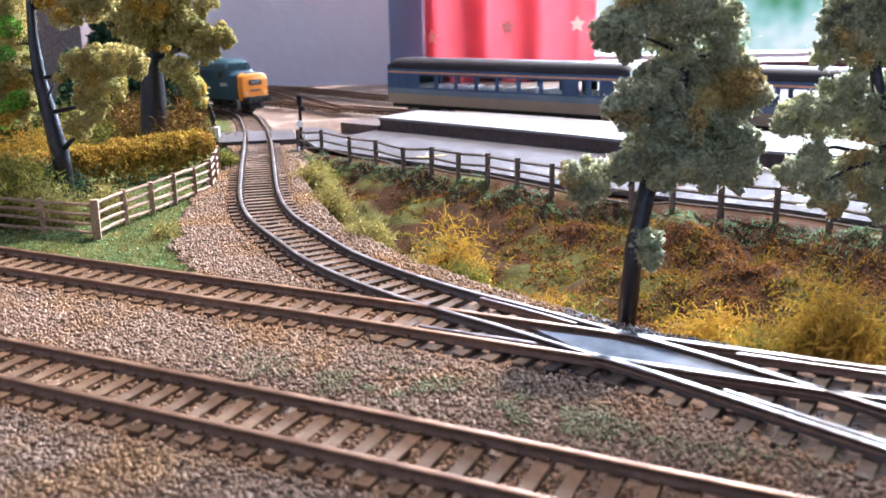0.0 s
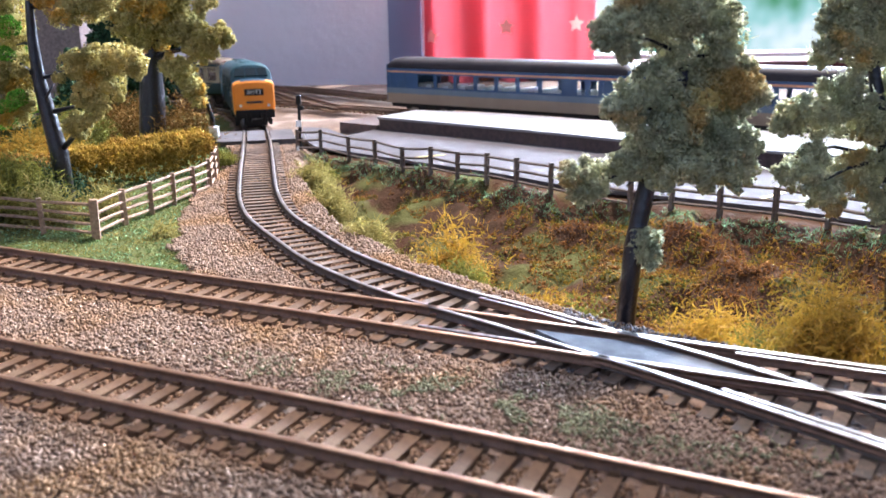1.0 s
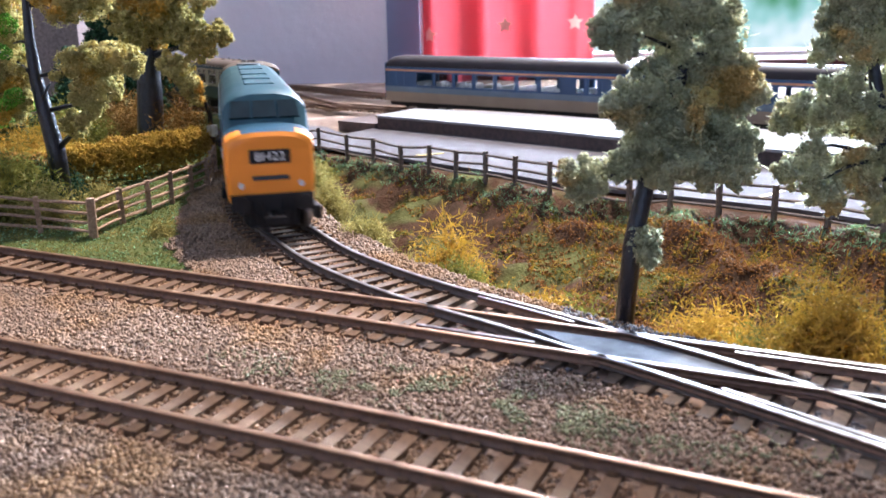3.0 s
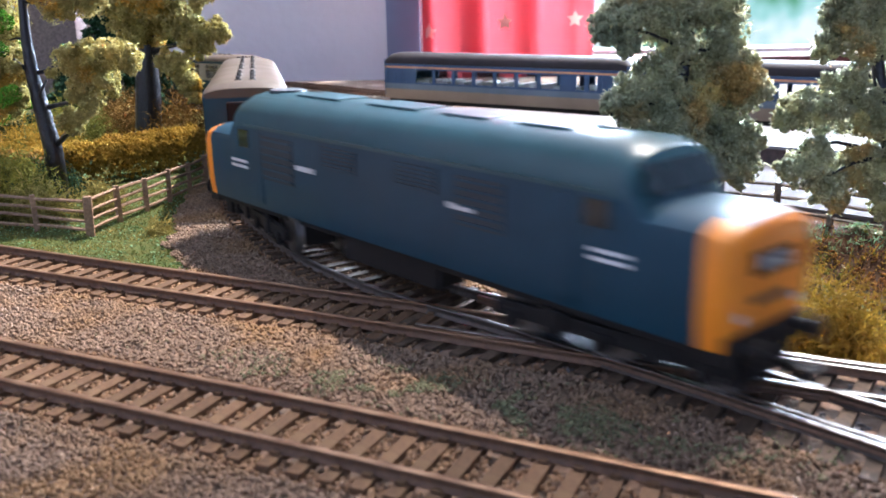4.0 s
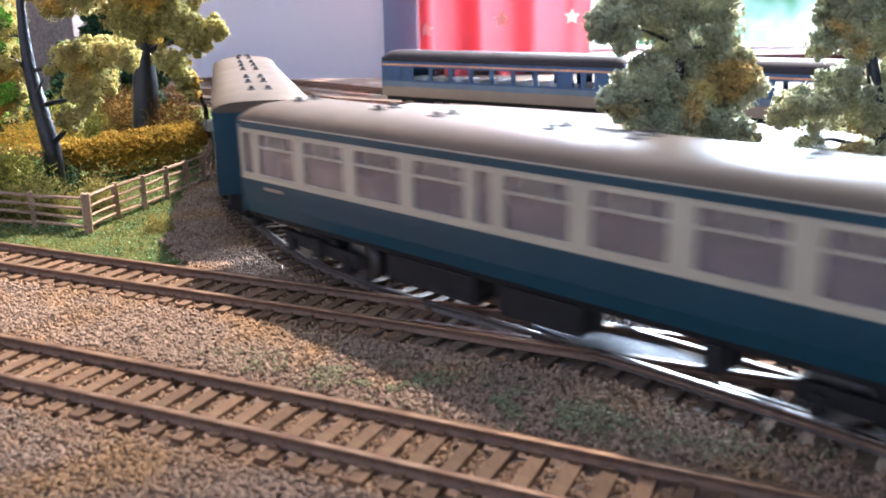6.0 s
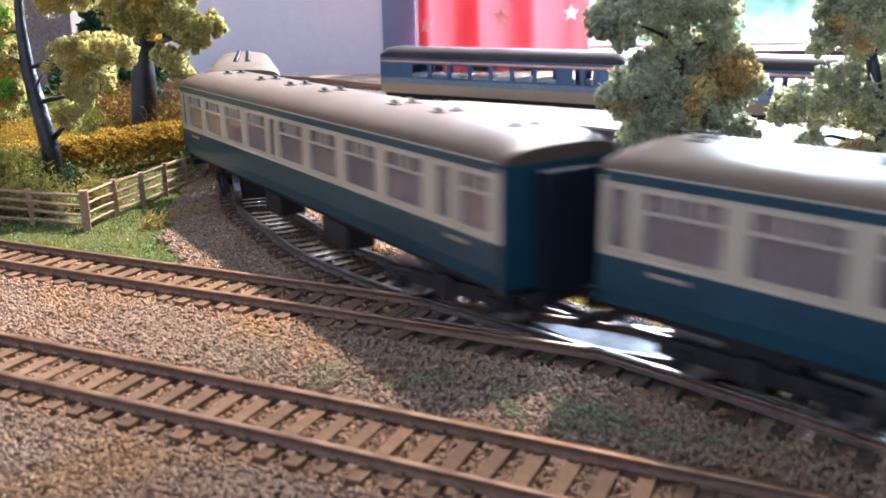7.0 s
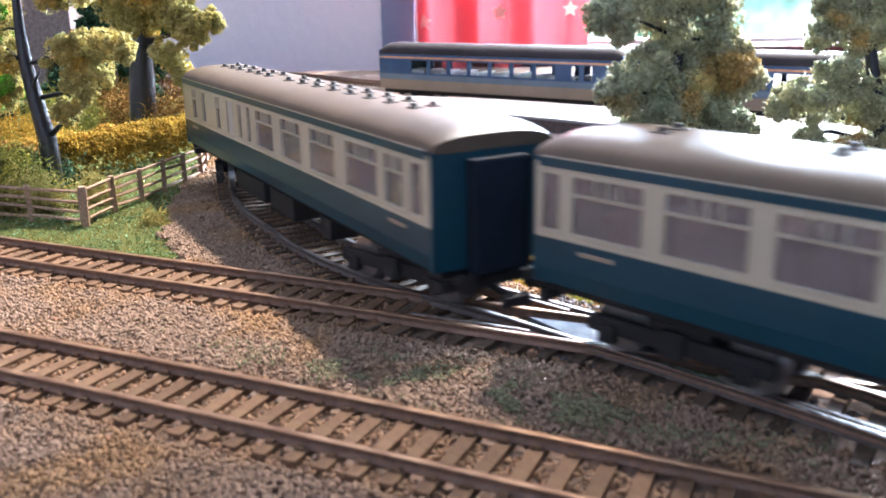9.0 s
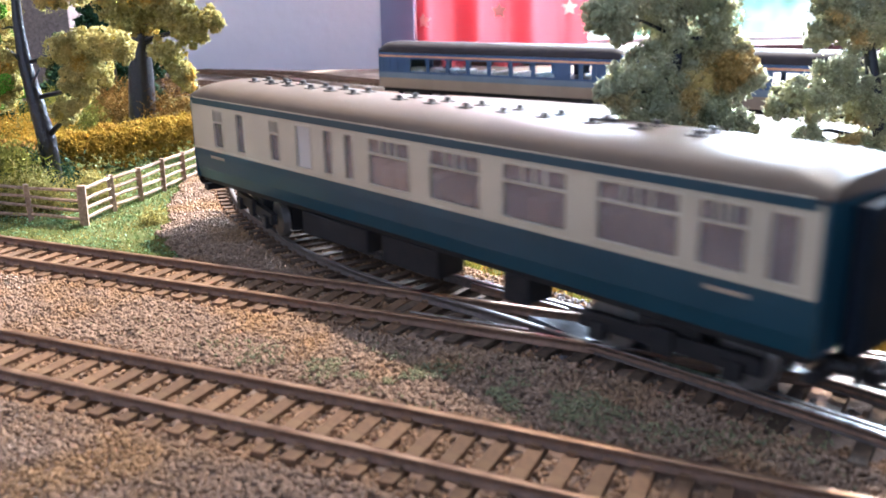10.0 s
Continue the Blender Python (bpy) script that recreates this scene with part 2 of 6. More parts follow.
def curtain_nodes(n, l, dark=(0.50, 0.10, 0.115), lit=(0.60, 0.13, 0.145), through_=(0.66, 0.24, 0.26)):
    b = n["Principled BSDF"]
    tc = n.new("ShaderNodeTexCoord")
    q = n.new("ShaderNodeTexNoise")
    q.inputs["Scale"].default_value = 300
    l.new(tc.outputs["Object"], q.inputs["Vector"])
    r = n.new("ShaderNodeMix")
    r.data_type = "RGBA"
    r.inputs[6].default_value, r.inputs[7].default_value = (*lit, 1), (*dark, 1)
    l.new(q.outputs["Fac"], r.inputs[0])
    l.new(r.outputs[2], b.inputs["Base Color"])
    b.inputs["Roughness"].default_value = 0.9
    tr = n.new("ShaderNodeBsdfTranslucent")
    tr.inputs["Color"].default_value = (*through_, 1)
    ms = n.new("ShaderNodeMixShader")
    ms.inputs[0].default_value = 0.55
    l.new(b.outputs[0], ms.inputs[1])
    l.new(tr.outputs[0], ms.inputs[2])
    l.new(ms.outputs[0], n["Material Output"].inputs[0])


M["curtain"] = emitter("red_curtain", curtain_nodes)
M["star"] = emitter("cream_print", lambda n, l: curtain_nodes(n, l, (0.72, 0.60, 0.50), (0.80, 0.68, 0.58), (0.85, 0.75, 0.65)))


# Daylight on the garden is put into the backdrop sheet as a glow.
def garden_nodes(n, l):
    n.remove(n["Principled BSDF"])
    e = n.new("ShaderNodeEmission")
    tc = n.new("ShaderNodeTexCoord")
    q = n.new("ShaderNodeTexNoise")
    q.inputs["Scale"].default_value, q.inputs["Detail"].default_value = 1.5, 3
    l.new(tc.outputs["Object"], q.inputs["Vector"])
    r = n.new("ShaderNodeValToRGB")
    el = r.color_ramp.elements
    el[0].position, el[0].color = 0.40, (0.09, 0.34, 0.16, 1)
    el[1].position, el[1].color = 0.57, (0.90, 1.0, 1.0, 1)
    mid = el.new(0.50)
    mid.color = (0.40, 0.72, 0.66, 1)
    l.new(q.outputs["Fac"], r.inputs[0])
    l.new(r.outputs[0], e.inputs[0])
    e.inputs[1].default_value = 0.42
    l.new(e.outputs[0], n["Material Output"].inputs[0])


M["garden"] = emitter("blurred_garden", garden_nodes)


# ---------------------------------------------------------------- mesh helpers
def link(name, me, material, parent=None, label=""):
    ob = new(name, me)
    if material is not None and not me.materials:
        me.materials.append(material)
    if parent is not None:
        ob.parent = parent
    if label:
        ob["label"] = label
    return ob


def part(name, bm, material, parent=None, label="", smooth=False):
    me = bpy.data.meshes.new(name)
    bm.to_mesh(me)
    bm.free()
    if smooth:
        for p in me.polygons:
            p.use_smooth = True
    return link(name, me, material, parent, label)


def box(bm, x0, x1, y0, y1, z0, z1, bev=0.0, m=None):
    vs = [bm.verts.new((x, y, z)) for x in (x0, x1) for y in (y0, y1) for z in (z0, z1)]
    fs = [bm.faces.new([vs[i] for i in f]) for f in ((0, 1, 3, 2), (4, 6, 7, 5), (0, 4, 5, 1), (2, 3, 7, 6), (0, 2, 6, 4), (1, 5, 7, 3))]
    if bev:
        es = list({e for f in fs for e in f.edges})
        r = bmesh.ops.bevel(bm, geom=es, offset=bev, segments=2, profile=0.6, affect="EDGES")
        vs = list({v for f in r["faces"] for v in f.verts} | {v for v in vs if v.is_valid})
    if m is not None:
        bmesh.ops.transform(bm, matrix=m, verts=[v for v in vs if v.is_valid])
    return vs


def box_part(name, dims, material, parent=None, label="", bev=0.0, m=None):
    bm = bmesh.new()
    box(bm, *dims, bev=bev, m=m)
    bmesh.ops.recalc_face_normals(bm, faces=bm.faces)
    return part(name, bm, material, parent, label)


def tube(bm, pts, radii, n=8, cap=True):
    """A tube through pts with a radius at each."""
    rings = []
    for i, p in enumerate(pts):
        a, b = Vector(pts[max(i - 1, 0)]), Vector(pts[min(i + 1, len(pts) - 1)])
        d = (b - a).normalized()
        u = d.cross(Vector((0.31, 0.93, 0.17))).normalized()
        v = d.cross(u)
        rings.append([bm.verts.new(Vector(p) + (u * math.cos(k * 2 * math.pi / n) + v * math.sin(k * 2 * math.pi / n)) * radii[i]) for k in range(n)])
    for r, s in zip(rings, rings[1:]):
        for k in range(n):
            bm.faces.new((r[k], r[(k + 1) % n], s[(k + 1) % n], s[k]))
    if cap:
        bm.faces.new(rings[0][::-1])
        bm.faces.new(rings[-1])


def np_mesh(name, V, F, material, parent=None, label="", smooth=False):
    """A mesh out of arrays of vertices and of triangles or quads."""
    me = bpy.data.meshes.new(name)
    k = F.shape[1]
    me.vertices.add(len(V))
    me.vertices.foreach_set("co", np.ascontiguousarray(V, dtype=np.float32).ravel())
    me.loops.add(F.size)
    me.loops.foreach_set("vertex_index", np.ascontiguousarray(F, dtype=np.int32).ravel())
    me.polygons.add(len(F))
    me.polygons.foreach_set("loop_start", np.arange(0, F.size, k, dtype=np.int32))
    if smooth:
        me.polygons.foreach_set("use_smooth", np.ones(len(F), dtype=bool))
    me.update(calc_edges=True)
    me.validate()
    return link(name, me, material, parent, label)


OCT = np.array([(1, 0, 0), (-1, 0, 0), (0, 1, 0), (0, -1, 0), (0, 0, 1), (0, 0, -1)], float)
OCT_F = np.array([(0, 2, 4), (2, 1, 4), (1, 3, 4), (3, 0, 4), (2, 0, 5), (1, 2, 5), (3, 1, 5), (0, 3, 5)])


def turns(n, rng):
    q = rng.normal(size=(n, 4))
    q /= np.linalg.norm(q, axis=1)[:, None]
    w, x, y, z = q.T
    return np.stack([np.stack([1 - 2 * (y * y + z * z), 2 * (x * y - z * w), 2 * (x * z + y * w)], 1),
                     np.stack([2 * (x * y + z * w), 1 - 2 * (x * x + z * z), 2 * (y * z - x * w)], 1),
                     np.stack([2 * (x * z - y * w), 2 * (y * z + x * w), 1 - 2 * (x * x + y * y)], 1)], 1)


def grains(P, size, rng, jitter=0.35):
    """Angular grains at the points P, as arrays."""
    n = len(P)
    T = OCT[None] * (1 + rng.uniform(-jitter, jitter, (n, 6, 1))) + rng.uniform(-0.2, 0.2, (n, 6, 3))
    T = np.einsum("nij,nkj->nki", turns(n, rng), T) * np.asarray(size).reshape(-1, 1, 1)
    V = (T + P[:, None]).reshape(-1, 3)
    F = (OCT_F[None] + 6 * np.arange(n)[:, None, None]).reshape(-1, 3)
    return V, F


def strands(P, D, length, width, rng, bend=0.5):
    """Flat bent fibres from the points P along D, as arrays of quads."""
    n = len(P)
    D = D / np.linalg.norm(D, axis=1)[:, None]
    side = np.cross(D, rng.normal(size=(n, 3)))
    side /= np.linalg.norm(side, axis=1)[:, None] + 1e-9
    L, W = np.asarray(length).reshape(-1, 1), np.asarray(width).reshape(-1, 1)
    b = rng.normal(size=(n, 3)) * bend
    m = P + (D + b * 0.25) * L * 0.5
    e = P + (D + b) * L
    V = np.stack([P - side * W, P + side * W, m - side * W * 0.9, m + side * W * 0.9, e - side * W * 0.4, e + side * W * 0.4], 1).reshape(-1, 3)
    F = (np.array([(0, 1, 3, 2), (2, 3, 5, 4)])[None] + 6 * np.arange(n)[:, None, None]).reshape(-1, 4)
    return V, F


def merge(parts):
    V, F, o = [], [], 0
    for v, f in parts:
        V.append(v)
        F.append(f + o)
        o += len(v)
    return np.concatenate(V), np.concatenate(F)


# ---------------------------------------------------------------- track lines
def curve(ctrl, step=0.002):
    """A smooth line through the control points, sampled evenly; returns points and length along it."""
    c = np.array(ctrl, float)
    out = []
    for i in range(len(c) - 1):
        p0, p1, p2, p3 = c[max(i - 1, 0)], c[i], c[i + 1], c[min(i + 2, len(c) - 1)]
        for t in np.arange(40) / 40:
            out.append(0.5 * (2 * p1 + (p2 - p0) * t + (2 * p0 - 5 * p1 + 4 * p2 - p3) * t * t + (3 * p1 - p0 - 3 * p2 + p3) * t ** 3))
    d = np.array(out + [c[-1]])
    s = np.r_[0, np.cumsum(np.linalg.norm(np.diff(d, axis=0), axis=1))]
    u = np.arange(0, s[-1], step)
    return np.stack([np.interp(u, s, d[:, 0]), np.interp(u, s, d[:, 1])], 1), u


CURVED = [(-1.70, 1.085), (-1.10, 1.085), (-0.70, 1.082), (-0.50, 1.072), (-0.39, 1.050), (-0.315, 1.018), (-0.255, 0.972), (-0.216, 0.925), (-0.192, 0.868),
          (-0.171, 0.790), (-0.148, 0.695), (-0.1235, 0.582), (-0.1015, 0.473), (-0.0875, 0.408), (-0.074, 0.364), (-0.056, 0.327), (-0.040, 0.2975), (-0.021, 0.272),
          (-0.001, 0.2505), (0.021, 0.2305), (0.042, 0.210), (0.060, 0.1925), (0.090, 0.161), (0.120, 0.1275), (0.160, 0.083), (0.220, 0.016), (0.40, -0.185), (0.90, -0.745)]
CL, CS = curve(CURVED)
CS = CS - CS[np.argmin(np.hypot(CL[:, 0] - 0.042, CL[:, 1] - 0.210))]     # 0 at the middle of the crossing
BL, BS = curve([(-0.60, 0.510), (-0.16, 0.303), (-0.031, 0.2435), (0.030, 0.2145), (0.090, 0.1870), (0.30, 0.094), (0.60, -0.04)])
AL, AS = curve([(-0.60, 0.430), (-0.1135, 0.2075), (-0.022, 0.1655), (0.052, 0.1305), (0.20, 0.062), (0.45, -0.053)])


def track_z(y):
    """The curved line climbs out of the yard: 0 near the crossing, 16 mm lower at the back."""
    u = np.clip((np.asarray(y) - 0.50) / 0.40, 0, 1)
    return -0.016 * u * u * (3 - 2 * u)


GAUGE, HEAD = 0.0165, 0.0008          # rails 16.5 mm apart, heads 0.8 mm wide, z = 0 on the rail tops
SLEEPER_TOP = -0.0026


def at_s(line, dist, s):
    return np.array([np.interp(s, dist, line[:, 0]), np.interp(s, dist, line[:, 1])])


def offset_line(line, d):
    t = np.gradient(line, axis=0)
    t /= np.linalg.norm(t, axis=1)[:, None]
    return line + np.stack([-t[:, 1], t[:, 0]], 1) * d


def rail(name, line, parent, head, z=0.0, h=0.0026, w=HEAD, climb=True, side="rail_side"):
    """Flat-bottomed rail along a line: foot, web and head, the head's top in its own finish."""
    prof = np.array([(-0.0011, -h), (0.0011, -h), (0.0011, -h + 0.0003), (0.00032, -h + 0.0006), (0.00032, -0.0008), (w, -0.0006), (w, -0.0001), (w - 0.00015, 0),
                     (-w + 0.00015, 0), (-w, -0.0001), (-w, -0.0006), (-0.00032, -0.0008), (-0.00032, -h + 0.0006), (-0.0011, -h + 0.0003)])
    t = np.gradient(line, axis=0)
    t /= np.linalg.norm(t, axis=1)[:, None]
    nrm = np.stack([-t[:, 1], t[:, 0]], 1)
    k, n = len(prof), len(line)
    V = np.zeros((n, k, 3))
    V[:, :, :2] = line[:, None] + nrm[:, None] * prof[None, :, :1]
    V[:, :, 2] = z + prof[None, :, 1] + (track_z(line[:, 1])[:, None] if climb else 0)
    i, j = np.meshgrid(np.arange(n - 1), np.arange(k), indexing="ij")
    F = np.stack([i * k + j, i * k + (j + 1) % k, (i + 1) * k + (j + 1) % k, (i + 1) * k + j], -1).reshape(-1, 4)
    ob = np_mesh(name, V.reshape(-1, 3), F[:, ::-1], M[side], parent)
    ob.data.materials.append(head)
    idx = np.zeros(len(F), np.int32)
    jj = j.reshape(-1)
    idx[(jj >= 6) & (jj <= 8)] = 1
    ob.data.polygons.foreach_set("material_index", idx)
    return ob


# ---------------------------------------------------------------- ground
FENCE_LINE = np.array([(-0.140, 0.640), (-0.094, 0.566), (-0.056, 0.527), (-0.022, 0.494), (0.024, 0.452), (0.053, 0.416), (0.103, 0.382), (0.140, 0.356), (0.171, 0.325), (0.32, 0.20), (0.5, 0.05)])
EDGE_LINE = np.array([(-0.093, 0.566), (-0.079, 0.475), (-0.058, 0.400), (-0.044, 0.358), (-0.018, 0.313), (0.006, 0.279), (0.022, 0.260), (0.038, 0.245), (0.052, 0.232), (0.078, 0.215), (0.112, 0.200), (0.30, 0.117), (0.5, 0.03)])


def dist_line(P, L):
    """Distance and signed side of the points P from the broken line L."""
    best, side = np.full(len(P), 9.0), np.zeros(len(P))
    for a, b in zip(L[:-1], L[1:]):
        d = b - a
        t = np.clip(((P - a) @ d) / (d @ d), 0, 1)
        q = P - a - t[:, None] * d
        r = np.hypot(q[:, 0], q[:, 1])
        m = r < best
        best[m] = r[m]
        side[m] = (d[0] * (P - a)[:, 1] - d[1] * (P - a)[:, 0])[m]
    return best, np.sign(side)


def fbm(P, scale, seed=0.0):
    return np.array([noise.fractal(Vector((p[0] * scale, p[1] * scale, seed)), 1.0, 2.0, 3) for p in P])


def height(P, lumps=True):
    """Height of the layout's ground at plan points P (metres), with the cutting between track and road."""
    P = np.asarray(P, float)
    de, se = dist_line(P, EDGE_LINE)
    df, sf = dist_line(P, FENCE_LINE)
    inside = (se > 0) & (sf < 0)
    z = np.full(len(P), -0.0046)
    wid = de + df + 1e-6
    u = de / wid
    depth = np.minimum(0.028, wid * 0.26)
    prof = np.where(u < 0.22, np.sin(u / 0.22 * math.pi / 2), np.cos((u - 0.22) / 0.78 * math.pi / 2) ** 0.9)
    z = np.where(inside, z - depth * np.clip(prof, 0, 1), z)
    dc, sc = dist_line(P, CL[::30])
    drop = np.clip((np.minimum(np.where(sf > 0, df, -df) - 0.040, np.where(sc > 0, dc, -dc) - 0.030)) / 0.030, 0, 1)
    z = z - np.maximum(0.0115 * drop * drop * (3 - 2 * drop), -track_z(P[:, 1]))
    if lumps:
        z = z + np.where(inside, (fbm(P, 42, 3.0) * 0.0062 + fbm(P, 120, 8.0) * 0.0018) * np.clip(de / 0.012, 0, 1), 0)
    return z


def axis(lo, a, b, hi, fine, coarse):
    return np.r_[np.arange(lo, a, coarse), np.arange(a, b, fine), np.arange(b, hi + coarse, coarse)]


GX, GY = axis(-1.75, -0.26, 0.34, 0.95, 0.004, 0.05), axis(-0.25, 0.06, 0.66, 1.28, 0.004, 0.02)
gx, gy = np.meshgrid(GX, GY, indexing="ij")
GP = np.stack([gx.ravel(), gy.ravel()], 1)
GV = np.c_[GP, height(GP)]
nx, ny = len(GX), len(GY)
gi, gj = np.meshgrid(np.arange(nx - 1), np.arange(ny - 1), indexing="ij")
GF = np.stack([gi * ny + gj, (gi + 1) * ny + gj, (gi + 1) * ny + gj + 1, gi * ny + gj + 1], -1).reshape(-1, 4)
ground = np_mesh("ground", GV, GF, M["dirt"], smooth=True)
tagged(ground, "brown earth baseboard surface of the model railway", "ground", kind="structure")
for m_ in ("grassbase", "slope", "yard"):
    ground.data.materials.append(M[m_])
mid = GV[GF].mean(1)[:, :2]
de_, se_ = dist_line(mid, EDGE_LINE)
df_, sf_ = dist_line(mid, FENCE_LINE)
db_, sb_ = dist_line(mid, BL[::20])
dc_, sc_ = dist_line(mid, CL[::20])
gm = np.zeros(len(mid), np.int32)
gm[(sb_ > 0) & (db_ > 0.018) & (sc_ < 0) & (dc_ > np.clip(0.018 + (0.51 - mid[:, 1]) * 0.13, 0.018, 0.05))] = 1
gm[(se_ > 0) & (sf_ < 0) & (de_ > 0.004)] = 2
gm[((sf_ > 0) & (mid[:, 0] > -0.10)) | ((sc_ > 0) & (mid[:, 1] > 0.58))] = 3
gm[(sf_ > 0) & (df_ < 0.016) & (mid[:, 0] > -0.085)] = 2
ground.data.polygons.foreach_set("material_index", gm)
baseboard = box_part("baseboard", (-1.75, 0.95, -0.25, 1.28, -0.11, -0.048), M["sillboard"])
tagged(baseboard, "thick timber baseboard under the model railway", "baseboard", kind="structure")

# ---------------------------------------------------------------- the room
WALL_Y = 1.50


def room_box(name, dims, material, label, cat):
    return tagged(box_part(name, dims, material), label, cat, kind="structure")


# Ceiling height is invented, raised so the steep sun clears the upper opening.
Z0, Z1 = -0.95, 2.80
room_box("wall_north_left", (-1.9, -0.085, WALL_Y, WALL_Y + 0.12, Z0, 0.78), M["wall"], "plain pale lilac-grey painted wall", "wall")
room_box("wall_north_corner", (-1.9, -0.60, WALL_Y, WALL_Y + 0.12, 0.78, Z1), M["wall"], "plain pale lilac-grey painted wall", "wall")
room_box("wall_north_strip", (-0.085, -0.030, WALL_Y - 0.004, WALL_Y + 0.12, Z0, 0.776), M["wall_blue_grey"], "darker blue-grey wall strip beside the window", "wall")
room_box("wall_north_below", (-0.030, 1.50, WALL_Y, WALL_Y + 0.12, Z0, -0.012), M["wall"], "pale wall under the window", "wall")
room_box("wall_north_above", (-0.60, 1.50, WALL_Y, WALL_Y + 0.12, 2.73, Z1), M["wall"], "pale wall over the window", "wall")
room_box("wall_north_right", (1.50, 1.9, WALL_Y, WALL_Y + 0.12, Z0, Z1), M["wall"], "pale wall beside the window", "wall")
room_box("wall_west", (-2.02, -1.9, -1.9, WALL_Y + 0.12, Z0, Z1), M["wall"], "plain pale painted wall", "wall")
# Unseen walls in blue-grey, picked to cool and dim the bounced light.
room_box("wall_east", (1.9, 2.02, -1.9, WALL_Y + 0.12, Z0, Z1), M["wall_blue_grey"], "unseen plain wall, blue-grey to cool and dim its bounce", "wall")
# The gap in this wall is invented, to hold the added fill lamp.
room_box("wall_south_below", (-2.02, 2.02, -2.02, -1.9, Z0, 0.18), M["wall_blue_grey"], "unseen plain wall, blue-grey to cool and dim its bounce", "wall")
room_box("wall_south_above", (-2.02, 2.02, -2.02, -1.9, 1.12, Z1), M["wall_blue_grey"], "unseen plain wall, blue-grey to cool and dim its bounce", "wall")
room_box("wall_south_left", (-2.02, -1.17, -2.02, -1.9, 0.18, 1.12), M["wall_blue_grey"], "unseen plain wall, blue-grey to cool and dim its bounce", "wall")
room_box("wall_south_right", (0.17, 2.02, -2.02, -1.9, 0.18, 1.12), M["wall_blue_grey"], "unseen plain wall, blue-grey to cool and dim its bounce", "wall")
room_box("floor", (-2.02, 2.02, -2.02, WALL_Y + 0.12, Z0 - 0.1, Z0), M["carpet"], "brown carpeted floor", "floor")
room_box("ceiling", (-2.02, 2.02, -2.02, WALL_Y + 0.12, Z1, Z1 + 0.1), M["ceiling"], "white painted ceiling", "ceiling")
# The opening above 0.82 m is unseen, added to let the sun in.
window = new("window_1")
tagged(window, "wide white-framed window with bright garden beyond, unseen upper opening added", "window", kind="structure")
for nm, d in (("window_frame", (-0.030, 1.50, WALL_Y + 0.04, WALL_Y + 0.09, -0.0045, 0.004)), ("window_frame", (-0.60, 1.50, WALL_Y + 0.04, WALL_Y + 0.09, 0.78, 0.82)),
              ("window_frame", (-0.030, 0.005, WALL_Y + 0.04, WALL_Y + 0.09, 0.0045, 0.78)), ("window_frame", (1.465, 1.50, WALL_Y + 0.04, WALL_Y + 0.09, 0.0045, 0.78)),
              ("window_frame", (-0.60, 1.50, WALL_Y + 0.04, WALL_Y + 0.09, 2.70, 2.73))):
    box_part(nm, d, M["white"], window, bev=0.004)
box_part("window_sill", (-0.030, 1.50, WALL_Y - 0.07, WALL_Y + 0.04, -0.030, -0.005), M["sillboard"], window, bev=0.004)
pane = box_part("pane", (0.006, 1.464, WALL_Y + 0.062, WALL_Y + 0.066, 0.0045, 0.779), M["glass"], window)
pane.visible_shadow = False
shelf = tagged(box_part("windowsill_board", (0.0, 1.50, 1.30, WALL_Y - 0.02, -0.052, -0.031), M["sillboard"], bev=0.003), "red-brown board along the window", "board", kind="structure")
backdrop = tagged(box_part("backdrop", (-3.0, 9.0, 6.0, 6.05, -2.6, 1.1), M["garden"]), "blurred bright green garden outside the window", "backdrop", kind="structure")


def curtain_sheet(x0, x1, y, z0, z1, folds):
    n, k = 160, 12
    xs = np.linspace(x0, x1, n)
    V = []
    for s in (0, 1):
        for j in range(k):
            z = z0 + (z1 - z0) * j / (k - 1)
            for i, x in enumerate(xs):
                u = (x - x0) / (x1 - x0)
                a = 0.024 * math.sin(u * folds * 2 * math.pi + 0.6 * math.sin(3 * u) + 0.05 * j) + 0.005 * math.sin(u * folds * 5.1 + 1 + 0.1 * j)
                V.append((x, y + a + 0.0015 * s, z))
    F = []
    for s in (0, 1):
        o = s * n * k
        for j in range(k - 1):
            for i in range(n - 1):
                q = (o + j * n + i, o + j * n + i + 1, o + (j + 1) * n + i + 1, o + (j + 1) * n + i)
                F.append(q if s == 0 else q[::-1])
    return np.array(V), np.array(F)


CV, CF = curtain_sheet(-0.024, 0.252, 1.43, -0.20, 0.775, 3.2)
curtain = tagged(np_mesh("curtain", CV, CF, M["curtain"], smooth=True), "red curtain with small cream star motifs, sunlit from behind", "curtain")


def star(x, z, r):
    bm = bmesh.new()
    u = (x + 0.030) / 0.282
    y = 1.43 + 0.024 * math.sin(u * 3.2 * 2 * math.pi + 0.6 * math.sin(3 * u)) + 0.005 * math.sin(u * 3.2 * 5.1 + 1) - 0.010
    pts = [(x + (r if i % 2 == 0 else r * 0.5) * math.cos(i * math.pi / 5 + 0.3), (r if i % 2 == 0 else r * 0.5) * math.sin(i * math.pi / 5 + 0.3) + z) for i in range(10)]
    f = bm.faces.new([bm.verts.new((px, y, pz)) for px, pz in pts])
    e = bmesh.ops.extrude_face_region(bm, geom=[f])
    bmesh.ops.translate(bm, verts=[v for v in e["geom"] if isinstance(v, bmesh.types.BMVert)], vec=(0, 0.001, 0))
    bmesh.ops.recalc_face_normals(bm, faces=bm.faces)
    return part("star_motif", bm, M["star"], curtain, "cream star motif")


for sx, sz in ((-0.014, 0.040), (0.105, 0.055), (0.214, 0.058), (0.045, 0.15), (0.16, 0.16)):
    star(sx, sz, 0.013)


